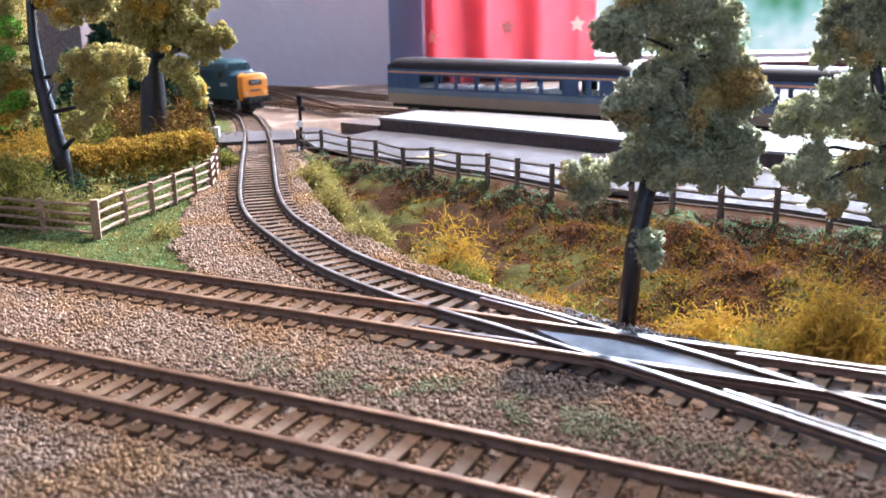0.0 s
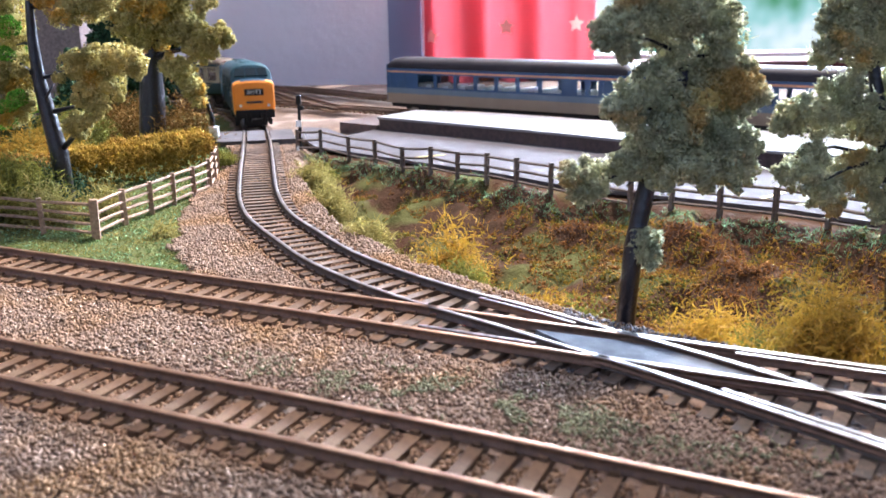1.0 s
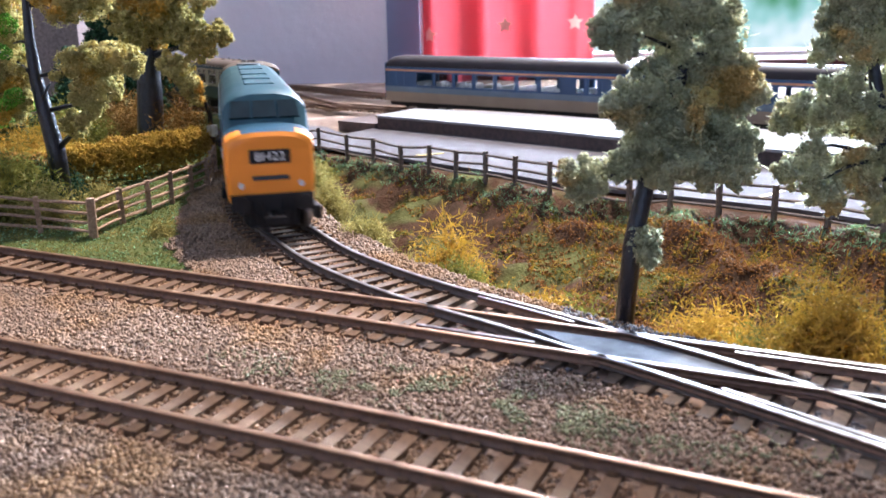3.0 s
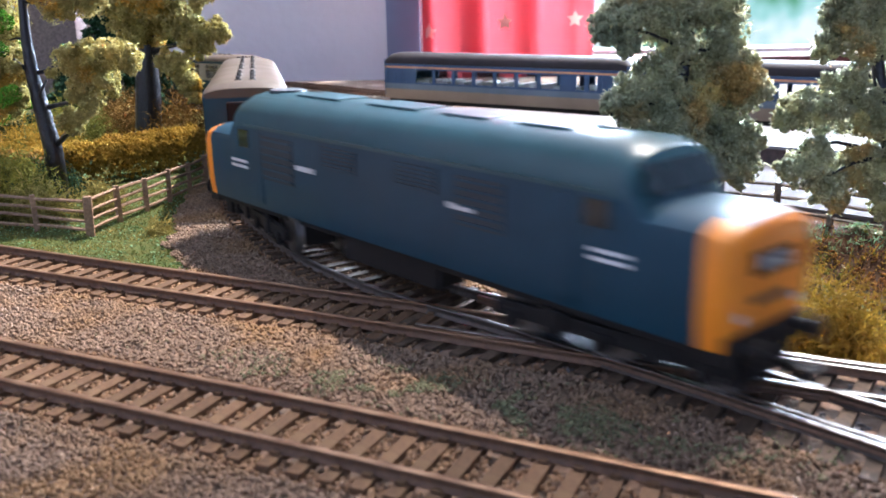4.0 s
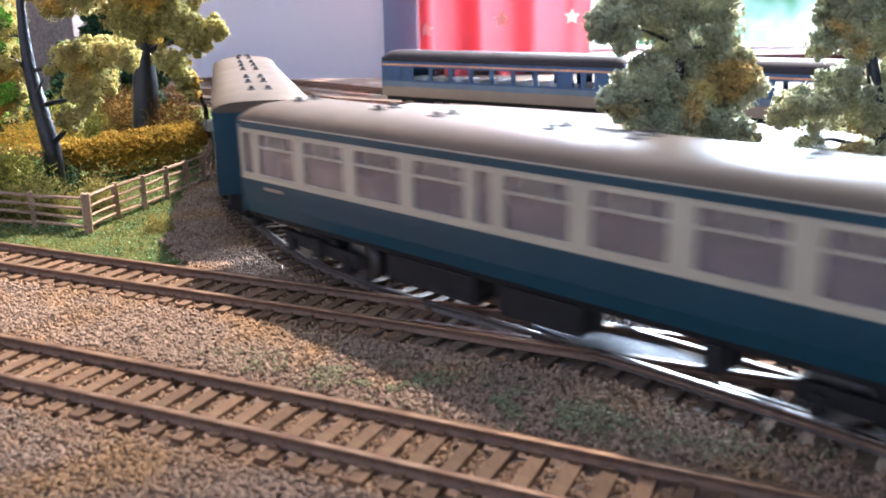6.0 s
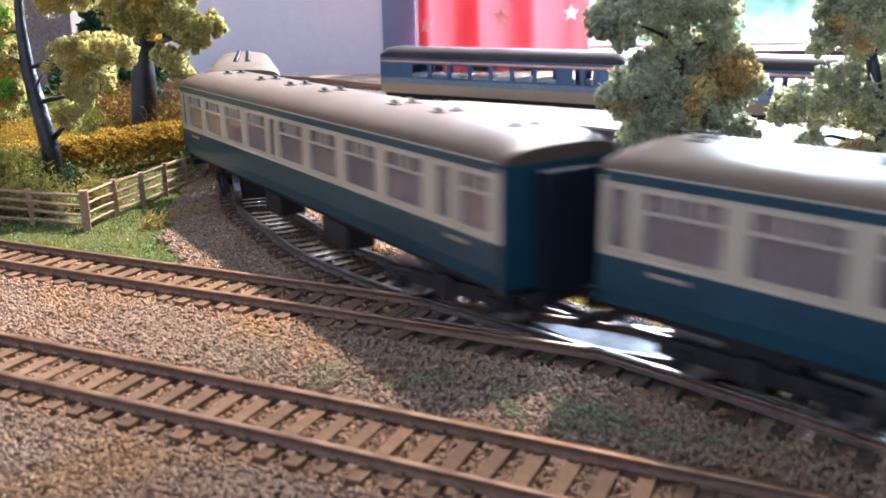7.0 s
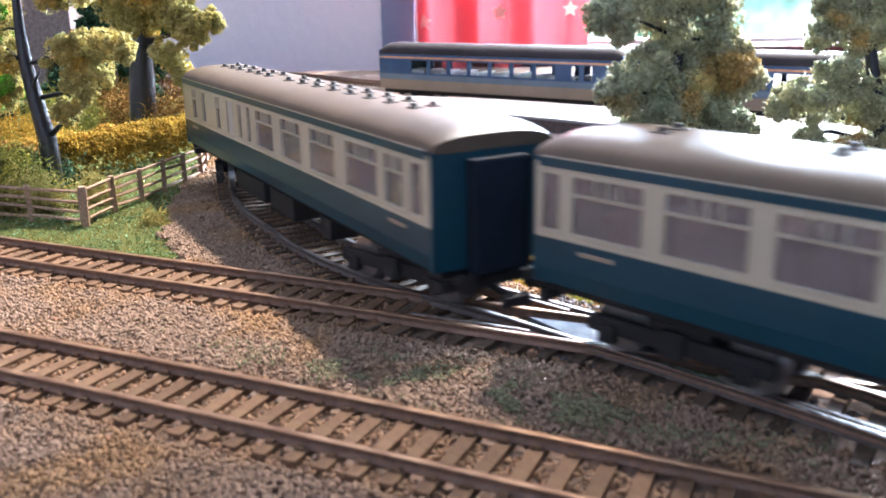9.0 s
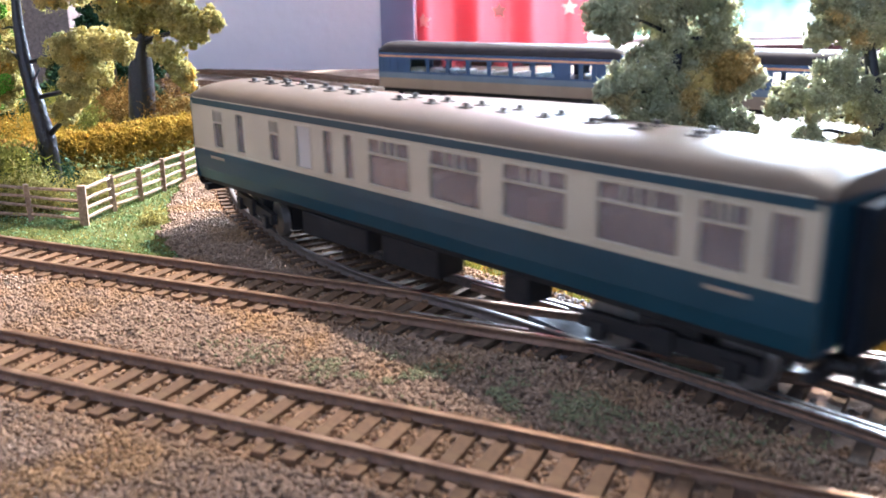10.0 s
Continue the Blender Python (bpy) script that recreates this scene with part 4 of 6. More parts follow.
tree('model tree with grey-sage and ochre clumped foliage on the bank', (0.1428, 0.2580, -0.0180),
     [(0.0, 0.0, -0.004), (-0.0027, 0.002, 0.0386), (-0.0073, 0.004, 0.0559), (-0.0109, 0.006, 0.0728), (-0.0148, 0.008, 0.0926), (-0.0187, 0.008, 0.1119)],
     [0.00268, 0.00253, 0.00238, 0.00206, 0.00155, 0.00086],
     [(2, (-0.0358, -0.0020, 0.0598)), (2, (-0.0314, -0.0020, 0.0487)), (3, (-0.0344, 0.0000, 0.0704)), (4, (-0.0272, 0.0020, 0.0897))],
     [((-0.0348, -0.0030, 0.0532), 0.0070), ((-0.0421, -0.0060, 0.0530), 0.0039), ((-0.0283, -0.0030, 0.0471), 0.0063), ((-0.0195, 0.0020, 0.0495), 0.0076), ((-0.0310, 0.0000, 0.0695), 0.0084), ((-0.0407, -0.0040, 0.0710), 0.0049), ((-0.0431, -0.0040, 0.0669), 0.0030), ((-0.0324, -0.0020, 0.0589), 0.0040), ((-0.0141, 0.0070, 0.0676), 0.0107), ((-0.0088, 0.0070, 0.0519), 0.0107), ((-0.0252, -0.0030, 0.0415), 0.0025), ((-0.0071, 0.0040, 0.0400), 0.0051), ((-0.0241, 0.0020, 0.0767), 0.0064), ((-0.0242, 0.0020, 0.0921), 0.0093), ((-0.0311, 0.0000, 0.0875), 0.0050), ((-0.0124, 0.0070, 0.0893), 0.0103), ((-0.0287, 0.0020, 0.0961), 0.0054), ((-0.0245, 0.0020, 0.1024), 0.0084), ((-0.0114, 0.0070, 0.1022), 0.0103), ((0.0030, 0.0120, 0.0754), 0.0123), ((0.0073, 0.0120, 0.0561), 0.0123), ((-0.0177, 0.0070, 0.1134), 0.0120), ((-0.0009, 0.0120, 0.1054), 0.0123)],
     M['leaf_grey'], 12, grain=0.00058, density=1, accents=())
tree('slim leaning model tree with pale sage and ochre foliage', (-0.1759, 0.4000, -0.0036),
     [(0.0, 0.0, -0.004), (-0.0004, 0.0, 0.0259), (-0.0031, 0.0, 0.0441), (-0.0051, 0.0, 0.0594), (-0.0056, 0.0, 0.0743), (-0.0051, 0.0, 0.0901), (-0.0035, 0.0, 0.1103)],
     [0.0046, 0.0042, 0.0036, 0.0030, 0.0024, 0.0018, 0.0011],
     [(2, (0.0215, -0.0100, 0.0474)), (1, (0.0159, -0.0080, 0.0392)), (3, (0.0347, -0.0140, 0.0623)), (3, (-0.0212, 0.0050, 0.0706)), (5, (0.0086, -0.0050, 0.0892)), (4, (-0.0179, 0.0100, 0.0741)), (2, (0.0031, -0.0050, 0.0571)), (5, (0.0237, -0.0100, 0.0955))],
     [((0.0174, -0.0100, 0.0647), 0.0096), ((0.0262, -0.0100, 0.0658), 0.0081), ((0.0370, -0.0150, 0.0683), 0.0080), ((0.0437, -0.0150, 0.0670), 0.0060), ((0.0449, -0.0150, 0.0627), 0.0040), ((0.0289, -0.0100, 0.0572), 0.0091), ((0.0202, -0.0080, 0.0534), 0.0076), ((0.0227, -0.0100, 0.0474), 0.0056), ((0.0121, -0.0080, 0.0392), 0.0069), ((0.0182, -0.0100, 0.0412), 0.0038), ((-0.0159, 0.0050, 0.0630), 0.0100), ((-0.0227, 0.0050, 0.0567), 0.0105), ((-0.0199, 0.0000, 0.0456), 0.0094), ((-0.0129, 0.0000, 0.0499), 0.0057), ((-0.0214, 0.0100, 0.0854), 0.0133), ((-0.0237, 0.0200, 0.0751), 0.0071), ((0.0157, -0.0100, 0.0898), 0.0101), ((0.0268, -0.0100, 0.0908), 0.0086), ((0.0321, -0.0100, 0.0942), 0.0071), ((0.0056, 0.0000, 0.1007), 0.0130), ((-0.0215, 0.0100, 0.1014), 0.0160), ((0.0210, 0.0000, 0.1052), 0.0130), ((0.0001, 0.0000, 0.1149), 0.0156)],
     M['leaf'], 13, grain=0.00058, density=1, accents=((M['leaf_bright'], [((-0.0158, 0.0000, 0.0818), 0.0057), ((-0.0192, 0.0000, 0.0708), 0.0047), ((-0.0147, -0.0050, 0.0512), 0.0051), ((-0.0198, -0.0050, 0.0475), 0.0041), ((-0.0259, 0.0300, 0.0739), 0.0056), ((-0.0303, 0.0300, 0.0714), 0.0039), ((-0.0205, 0.0250, 0.0442), 0.0044), ((-0.0371, 0.0300, 0.0368), 0.0050), ((-0.0295, 0.0300, 0.0397), 0.0039)]),))
tree('broad model tree with thick dark trunk and ochre-green foliage', (-0.2001, 0.6000, -0.0036),
     [(0.0, 0.0, -0.004), (0.0022, 0.0, 0.0098), (0.0042, 0.0, 0.0367), (0.0056, 0.0, 0.0573), (0.0106, 0.0, 0.0794), (0.0133, 0.0, 0.117)],
     [0.00935, 0.00896, 0.00818, 0.00662, 0.00468, 0.00273],
     [(3, (0.0387, -0.0180, 0.0650)), (3, (0.0333, -0.0180, 0.0470)), (4, (0.0510, -0.0200, 0.0738)), (4, (-0.0035, 0.0000, 0.0887))],
     [((0.0200, -0.0100, 0.0866), 0.0192), ((0.0004, 0.0000, 0.0904), 0.0156), ((0.0081, 0.0000, 0.0739), 0.0140), ((0.0315, -0.0150, 0.0758), 0.0137), ((0.0454, -0.0200, 0.0721), 0.0113), ((0.0582, -0.0200, 0.0730), 0.0075), ((0.0616, -0.0200, 0.0694), 0.0053), ((0.0428, -0.0200, 0.0640), 0.0098), ((0.0509, -0.0200, 0.0639), 0.0060), ((0.0498, -0.0200, 0.0932), 0.0083), ((0.0322, -0.0200, 0.0490), 0.0098), ((0.0237, -0.0150, 0.0532), 0.0084), ((0.0369, -0.0200, 0.0398), 0.0083), ((0.0403, -0.0220, 0.0308), 0.0053), ((-0.0130, 0.0100, 0.0851), 0.0135), ((0.0256, -0.0100, 0.1059), 0.0230), ((-0.0064, 0.0100, 0.1106), 0.0238), ((0.0459, 0.0000, 0.1166), 0.0195), ((-0.0134, 0.0200, 0.0604), 0.0113)],
     M['leaf'], 14, grain=0.0012, density=1, accents=())
tree('dark green model tree among the shrubs', (-0.2795, 0.7200, -0.0036),
     [(0.0, 0.0, -0.004), (0.0171, 0.0, 0.0086), (0.02, 0.0, 0.054), (0.025, 0.0, 0.0978)],
     [0.00842, 0.00701, 0.00514, 0.00281],
     [(1, (0.0207, 0.0000, 0.0405)), (2, (-0.0006, 0.0000, 0.0720))],
     [((0.0195, 0.0000, 0.0495), 0.0187), ((0.0059, 0.0100, 0.0627), 0.0142), ((0.0280, 0.0000, 0.0650), 0.0168), ((0.0176, 0.0100, 0.0848), 0.0209), ((0.0070, 0.0100, 0.0916), 0.0142), ((0.0137, -0.0200, 0.0155), 0.0182), ((0.0234, -0.0200, 0.0018), 0.0127), ((0.0213, 0.0100, 0.0352), 0.0180), ((0.0094, 0.0100, 0.1112), 0.0237), ((-0.0211, 0.0000, 0.0184), 0.0168), ((-0.0374, 0.0000, 0.0002), 0.0168), ((-0.0094, -0.1200, 0.0569), 0.0156), ((0.0049, -0.1700, 0.0177), 0.0143)],
     M['leaf_dark'], 15, grain=0.0018, density=1, accents=())
# Dark tree added to stand in for the shaded depth behind the others.
tree('dark green model tree added as shaded backing behind the copse', (-0.2861, 0.8200, -0.0036),
     [(0.0, 0.0, -0.004), (0.0057, -0.0, -0.0026), (0.0113, -0.0, 0.049), (0.0166, -0.0, 0.0989)],
     [0.00745, 0.00639, 0.00479, 0.00266],
     [(1, (0.0268, -0.0000, 0.0232)), (2, (0.0336, -0.0000, 0.0639))],
     [((0.0145, -0.0000, 0.0792), 0.0234), ((0.0341, -0.0000, 0.0689), 0.0160), ((0.0055, -0.0000, 0.0440), 0.0234), ((0.0242, 0.0100, 0.0276), 0.0162), ((0.0095, -0.0000, 0.0078), 0.0234), ((-0.0134, 0.0100, 0.0229), 0.0216), ((-0.0532, 0.0200, 0.0121), 0.0240), ((-0.0457, 0.0200, -0.0149), 0.0218), ((0.0205, 0.0200, -0.0051), 0.0131), ((-0.0606, 0.0200, 0.0386), 0.0164), ((0.0126, -0.0000, 0.1088), 0.0266)],
     M['leaf_dark'], 16, grain=0.0018, density=1, accents=())
bush('golden twiggy bush in the cutting', M['gold'], 0.0038, 0.3150, 0.0085, 0.0270, 620)
bush('pale cream-yellow bush on the bank edge', M['cream'], -0.0302, 0.3420, 0.0075, 0.0110, 600)
bush('low cream-yellow tuft on the bank edge', M['cream'], -0.0125, 0.3150, 0.0050, 0.0040, 150)
bush('golden twiggy bush beside the crossing', M['gold'], 0.1063, 0.2220, 0.0150, 0.0240, 1700)
bush('low golden shrub on the bank', M['gold'], 0.0768, 0.2400, 0.0120, 0.0110, 1000)
bush('small orange-gold tuft on the bank', M['gold'], 0.0936, 0.2700, 0.0060, 0.0050, 240)
bush('low golden shrub on the bank', M['gold'], 0.0331, 0.2700, 0.0085, 0.0080, 420)
bush('olive green shrub in the cutting', M['olive'], 0.0061, 0.2950, 0.0080, 0.0100, 420)
bush('olive green shrub on the bank', M['olive'], 0.0447, 0.2620, 0.0080, 0.0070, 360)
bush('olive green shrub on the bank', M['olive'], 0.0914, 0.2350, 0.0100, 0.0080, 420)
bush('olive and cream shrub beside the track', M['cream'], -0.0708, 0.4700, 0.0095, 0.0160, 700)
bush('olive and cream shrub beside the track', M['cream'], -0.0542, 0.4150, 0.0085, 0.0140, 700)
bush('olive shrub beside the level crossing', M['olive'], -0.0723, 0.5000, 0.0105, 0.0100, 320)
bush('dark tangled shrub behind the fence', M['olive'], -0.1925, 0.3850, 0.0200, 0.0300, 1800)
bush('cream twiggy shrub behind the fence', M['cream'], -0.1740, 0.3720, 0.0120, 0.0190, 420)
bush('cream twiggy shrub behind the fence', M['cream'], -0.1516, 0.3850, 0.0090, 0.0170, 260)
bush('dark green shrub behind the fence', M['leaf_dark'], -0.1924, 0.3920, 0.0200, 0.0220, 1500)
bush('dark green shrub beside the tree', M['leaf_dark'], -0.1880, 0.4150, 0.0140, 0.0200, 900)
bush('brown shrub behind the hedge', M['brown'], -0.2370, 0.6600, 0.0240, 0.0400, 900)
bush('brown shrub behind the hedge', M['brown'], -0.1760, 0.6000, 0.0180, 0.0420, 700)
bush('golden-brown shrub near the trees', M['hedge'], -0.2353, 0.5000, 0.0300, 0.0300, 900)
bush('olive shrub at the road end', M['olive'], -0.2550, 0.6000, 0.0300, 0.0340, 900)
bush('pale dry tuft on the grass', M['cream'], -0.1135, 0.3450, 0.0050, 0.0060, 110)
bush('olive shrub at the end of the hedge', M['olive'], -0.1286, 0.5100, 0.0080, 0.0100, 300)
hedge((-0.2098, 0.4200), (-0.1378, 0.5050))
BUILDING = (-0.3887, -0.3422, 0.8600)

bm = bmesh.new()
box(bm, -0.055, 0.0, -0.025, 0.025, 0, 0.125, bev=0.001)
house = new("stone_house")
tagged(house, "grey stone model building behind the trees", "building")
house.matrix_basis = pose(BUILDING[1], BUILDING[2] + 0.02, -0.020)
part("wall", bm, M["building"], house, "mottled grey-brown stone wall")
bm = bmesh.new()
for s in (-1, 1):
    vs = [bm.verts.new(v) for v in ((-0.060, s * 0.030, 0.1225), (0.004, s * 0.030, 0.1225), (0.004, 0, 0.150), (-0.060, 0, 0.150), (-0.060, s * 0.030, 0.125), (0.004, s * 0.030, 0.125), (0.004, 0, 0.1525), (-0.060, 0, 0.1525))]
    for f in ((0, 1, 2, 3), (4, 5, 6, 7), (0, 1, 5, 4), (1, 2, 6, 5), (0, 3, 7, 4)):
        bm.faces.new([vs[i] for i in f])
bmesh.ops.recalc_face_normals(bm, faces=bm.faces)
part("roof", bm, M["roof_tile"], house, "brown pitched roof")


# ---------------------------------------------------------------- rolling stock
def loft(sections, material, name, parent, label="", mats=None, pick=None, smooth=True):
    """sections: (x, [(y, z) ...]) closed rings of one count; pick(x, z, nx) chooses a material index."""
    b = bmesh.new()
    rings = [[b.verts.new((x, y, z)) for y, z in ring] for x, ring in sections]
    n = len(rings[0])
    for r, s in zip(rings, rings[1:]):
        for k in range(n):
            b.faces.new((r[k], r[(k + 1) % n], s[(k + 1) % n], s[k]))
    b.faces.new(rings[0][::-1])
    b.faces.new(rings[-1])
    bmesh.ops.recalc_face_normals(b, faces=b.faces)
    if pick:
        for f in b.faces:
            c = f.calc_center_median()
            f.material_index = pick(c, f.normal)
    me = bpy.data.meshes.new(name)
    b.to_mesh(me)
    b.free()
    for p in me.polygons:
        p.use_smooth = smooth
    for m in mats or (material,):
        me.materials.append(m)
    me.set_sharp_from_angle(angle=radians(35))
    return link(name, me, None, parent, label)


def shell(w, z0, zc, zr, n=9, tuck=0.0):
    """Half-width, bottom, cantrail and roof top: a ring from the bottom round over the roof."""
    left = [(-w + tuck, z0), (-w + tuck * 0.3, z0 + 0.004), (-w, z0 + 0.009), (-w, (z0 + zc) / 2), (-w, zc)]
    arc = []
    for i in range(1, n):
        a = math.pi * i / n
        arc.append((-w * math.copysign(abs(math.cos(a)) ** 0.72, math.cos(a)), zc + (zr - zc) * math.sin(a) ** 0.85))
    return left + arc + [(-y, z) for y, z in left[::-1]]


def wheelset(parent, x, r):
    for s in (-1, 1):
        b = bmesh.new()
        m = pose(x, s * 0.0082, r, 90, 0, 0)
        bmesh.ops.create_cone(b, cap_ends=True, segments=24, radius1=r, radius2=r, depth=0.0024, matrix=m)
        bmesh.ops.create_cone(b, cap_ends=True, segments=24, radius1=r + 0.0009, radius2=r + 0.0009, depth=0.0006, matrix=pose(x, s * 0.0072, r, 90, 0, 0))
        part("wheel", b, M["steel"], parent, "steel wheel")


def bogie(parent, x, base, wheel_r, axles, h=0.0115):
    bg = new("bogie")
    bg.parent = parent
    bg.matrix_basis = pose(x, 0, 0)
    b = bmesh.new()
    half = base / 2 + 0.006
    for s in (-1, 1):
        box(b, -half, half, s * 0.0125 - 0.0012, s * 0.0125 + 0.0012, 0.0055, 0.0095, bev=0.0004)
        for i in range(axles):
            ax = -base / 2 + base * i / (axles - 1)
            box(b, ax - 0.0022, ax + 0.0022, s * 0.0135 - 0.0014, s * 0.0135 + 0.0014, 0.0035, 0.0080, bev=0.0004)
        for i in range(axles - 1):
            ax = -base / 2 + base * (i + 0.5) / (axles - 1)
            box(b, ax - 0.003, ax + 0.003, s * 0.0138 - 0.001, s * 0.0138 + 0.001, 0.0045, 0.0108, bev=0.0005)
    box(b, -0.008, 0.008, -0.012, 0.012, 0.006, h, bev=0.0005)
    # Solid black core added to stand in for deep shade between the wheels.
    box(b, -half + 0.001, half - 0.001, -0.0058, 0.0058, 0.0022, h - 0.0003, bev=0.0005)
    bmesh.ops.recalc_face_normals(b, faces=b.faces)
    part("bogie_frame", b, M["black"], bg)
    for i in range(axles):
        wheelset(bg, -base / 2 + base * i / (axles - 1), wheel_r)
    return bg


def plate_part(name, x0, x1, z0, z1, y, side, material, parent, label="", t=0.0004, bev=0.0):
    """A thin panel on a vehicle's side."""
    a, b = sorted((side * y, side * (y + t)))
    return box_part(name, (x0, x1, a, b, z0, z1), material, parent, label, bev=bev)


def buffers(parent, x, sgn, z=0.0135):
    for s in (-1, 1):
        b = bmesh.new()
        m = Matrix.Translation((x + sgn * 0.0028, s * 0.0115, z)) @ pose(0, 0, 0, 0, 90, 0)
        bmesh.ops.create_cone(b, cap_ends=True, segments=16, radius1=0.0013, radius2=0.0013, depth=0.0056, matrix=m)
        m = Matrix.Translation((x + sgn * 0.0060, s * 0.0115, z)) @ pose(0, 0, 0, 0, 90, 0)
        bmesh.ops.create_cone(b, cap_ends=True, segments=20, radius1=0.0029, radius2=0.0029, depth=0.0008, matrix=m)
        part("buffer", b, M["black"], parent, "black round buffer")
    b = bmesh.new()
    tube(b, [(x - sgn * 0.006, 0, 0.009), (x + sgn * 0.010, 0, 0.0085)], [0.0010, 0.0010], 6)
    box(b, *sorted((x + sgn * 0.009, x + sgn * 0.012)), -0.004, 0.004, 0.0070, 0.0098, bev=0.0004)
    part("coupling", b, M["black"], parent, "black tension coupling")


LOCO_LEN = 0.230


def loco():
    o = new("locomotive")
    tagged(o, "blue diesel model locomotive with yellow-orange nose ends", "locomotive")
    H, N = LOCO_LEN / 2, 0.021
    w, z0 = 0.0172, 0.0130
    sec = []
    nose = shell(0.0152, 0.0140, 0.0300, 0.0352, tuck=0.0010)
    nose1 = shell(0.0165, 0.0130, 0.0315, 0.0366, tuck=0.0010)
    nose2 = shell(0.0170, 0.0130, 0.0328, 0.0375, tuck=0.0008)
    cab = shell(w, z0, 0.0380, 0.0470, tuck=0.0008)
    full = shell(w, z0, 0.0385, 0.0488, tuck=0.0008)
    for x, r in ((-H, nose), (-H + 0.0012, nose1), (-H + 0.0065, nose2), (-H + N, nose2), (-H + N + 0.0055, cab), (-H + N + 0.010, full)):
        sec.append((x, r))
    sec += [(-x, r) for x, r in sec[::-1]]
    def pick(c, nr):
        ax = abs(c.x)
        if ax > H - 0.0064:
            return 1 if c.z < 0.0366 else 0
        if c.z > 0.0400 and ax < H - N - 0.004:
            return 2
        if ax > H - N - 0.006 and c.z > 0.0380:
            return 2
        return 0
    loft(sec, None, "body", o, "rail-blue body shell", mats=(M["loco_blue"], M["yellow"], M["loco_roof"]), pick=pick)
    for e in (-1, 1):
        xe = e * H
        # windscreens on the sloping cab front
        for y0, y1 in ((-0.0135, -0.0055), (-0.0046, 0.0046), (0.0055, 0.0135)):
            b = bmesh.new()
            slope = [(H - N - 0.0008, 0.0390), (H - N - 0.0044, 0.0443)]
            vs = []
            for dz in (0.0, 0.0006):
                vs += [b.verts.new((e * (slope[0][0] + dz), y0, slope[0][1] - 0.0002 + dz)), b.verts.new((e * (slope[0][0] + dz), y1, slope[0][1] - 0.0002 + dz)),
                       b.verts.new((e * (slope[1][0] + dz), y1 * 0.93, slope[1][1] + dz)), b.verts.new((e * (slope[1][0] + dz), y0 * 0.93, slope[1][1] + dz))]
            for f in ((0, 1, 2, 3), (4, 5, 6, 7), (0, 1, 5, 4), (1, 2, 6, 5), (2, 3, 7, 6), (3, 0, 4, 7)):
                b.faces.new([vs[i] for i in f])
            bmesh.ops.recalc_face_normals(b, faces=b.faces)
            part("windscreen", b, M["glass_dark"], o, "dark windscreen pane")
        # headcode panel with its characters
        panel = box_part("headcode_panel", (*sorted((xe + e * 0.0, xe + e * 0.0007)), -0.0076, 0.0076, 0.0262, 0.0308), M["black"], o, "black headcode panel", bev=0.0003)
        cu = bpy.data.curves.new("characters", "FONT")
        cu.body, cu.size, cu.align_x, cu.align_y, cu.extrude = "8H22", 0.0046, "CENTER", "CENTER", 0.0001
        tx = new("characters", cu)
        dg = bpy.context.evaluated_depsgraph_get()
        me = bpy.data.meshes.new_from_object(tx.evaluated_get(dg))
        bpy.data.objects.remove(tx)
        me.materials.clear()
        c_ = link("characters", me, M["silver"], panel, "white headcode characters 8H22")
        c_.matrix_basis = Matrix.Translation((xe + e * 0.00085, 0, 0.0285)) @ (pose(0, 0, 0, 90, 0, 90) if e > 0 else pose(0, 0, 0, 90, 0, -90)) @ Matrix.Diagonal((1.12, 1, 1, 1))
        box_part("nose_grille", (*sorted((xe, xe + e * 0.0005)), -0.0068, 0.0068, 0.0206, 0.0221), M["dark"], o, "dark nose grille slot", bev=0.0002)
        for y in (-0.0112, 0.0112):
            b = bmesh.new()
            bmesh.ops.create_cone(b, cap_ends=True, segments=16, radius1=0.0012, radius2=0.0010, depth=0.0014, matrix=Matrix.Translation((xe - e * 0.0002, y, 0.0190)) @ pose(0, 0, 0, 0, 90, 0))
            part("marker_light", b, M["silver"], o, "small round marker light")
        box_part("buffer_beam", (*sorted((xe - e * 0.006, xe + e * 0.0012)), -0.0155, 0.0155, 0.0098, 0.0160), M["black"], o, "black buffer beam", bev=0.0005)
        buffers(o, xe, e)
        for y in (-0.0075, -0.004, 0.004, 0.0075):
            b = bmesh.new()
            tube(b, [(xe + e * 0.0012, y, 0.0135), (xe + e * 0.0022, y, 0.010), (xe + e * 0.0010, y * 0.9, 0.0055)], [0.0005] * 3, 6)
            part("brake_hose", b, M["black"], o)
        box_part("snowplough", (*sorted((xe - e * 0.004, xe + e * 0.0006)), -0.0095, 0.0095, 0.0035, 0.0098), M["black"], o, "black plough under the beam", bev=0.0008)
        for s in (-1, 1):
            plate_part("cab_window", *sorted((e * (H - N - 0.0160), e * (H - N - 0.0085))), 0.0320, 0.0376, w - 0.0001, s, M["glass_dark"], o, "dark cab side window", bev=0.0001)
            plate_part("cab_door", *sorted((e * (H - N - 0.0245), e * (H - N - 0.0185))), 0.0150, 0.0376, w - 0.0002, s, M["loco_blue"], o, bev=0.0001)
            for k in (-1, 1):          # double-arrow badge as plain bars
                plate_part("badge", *sorted((e * 0.0800, e * 0.0915)), 0.0260 + k * 0.0009, 0.0268 + k * 0.0009, w, s, M["silver"], o, "white badge bars")
            plate_part("number_bar", *((0.031, 0.041) if e > 0 else (-0.0460, -0.0350)), 0.0286, 0.0300, w, s, M["silver"], o, "white number as a plain bar")
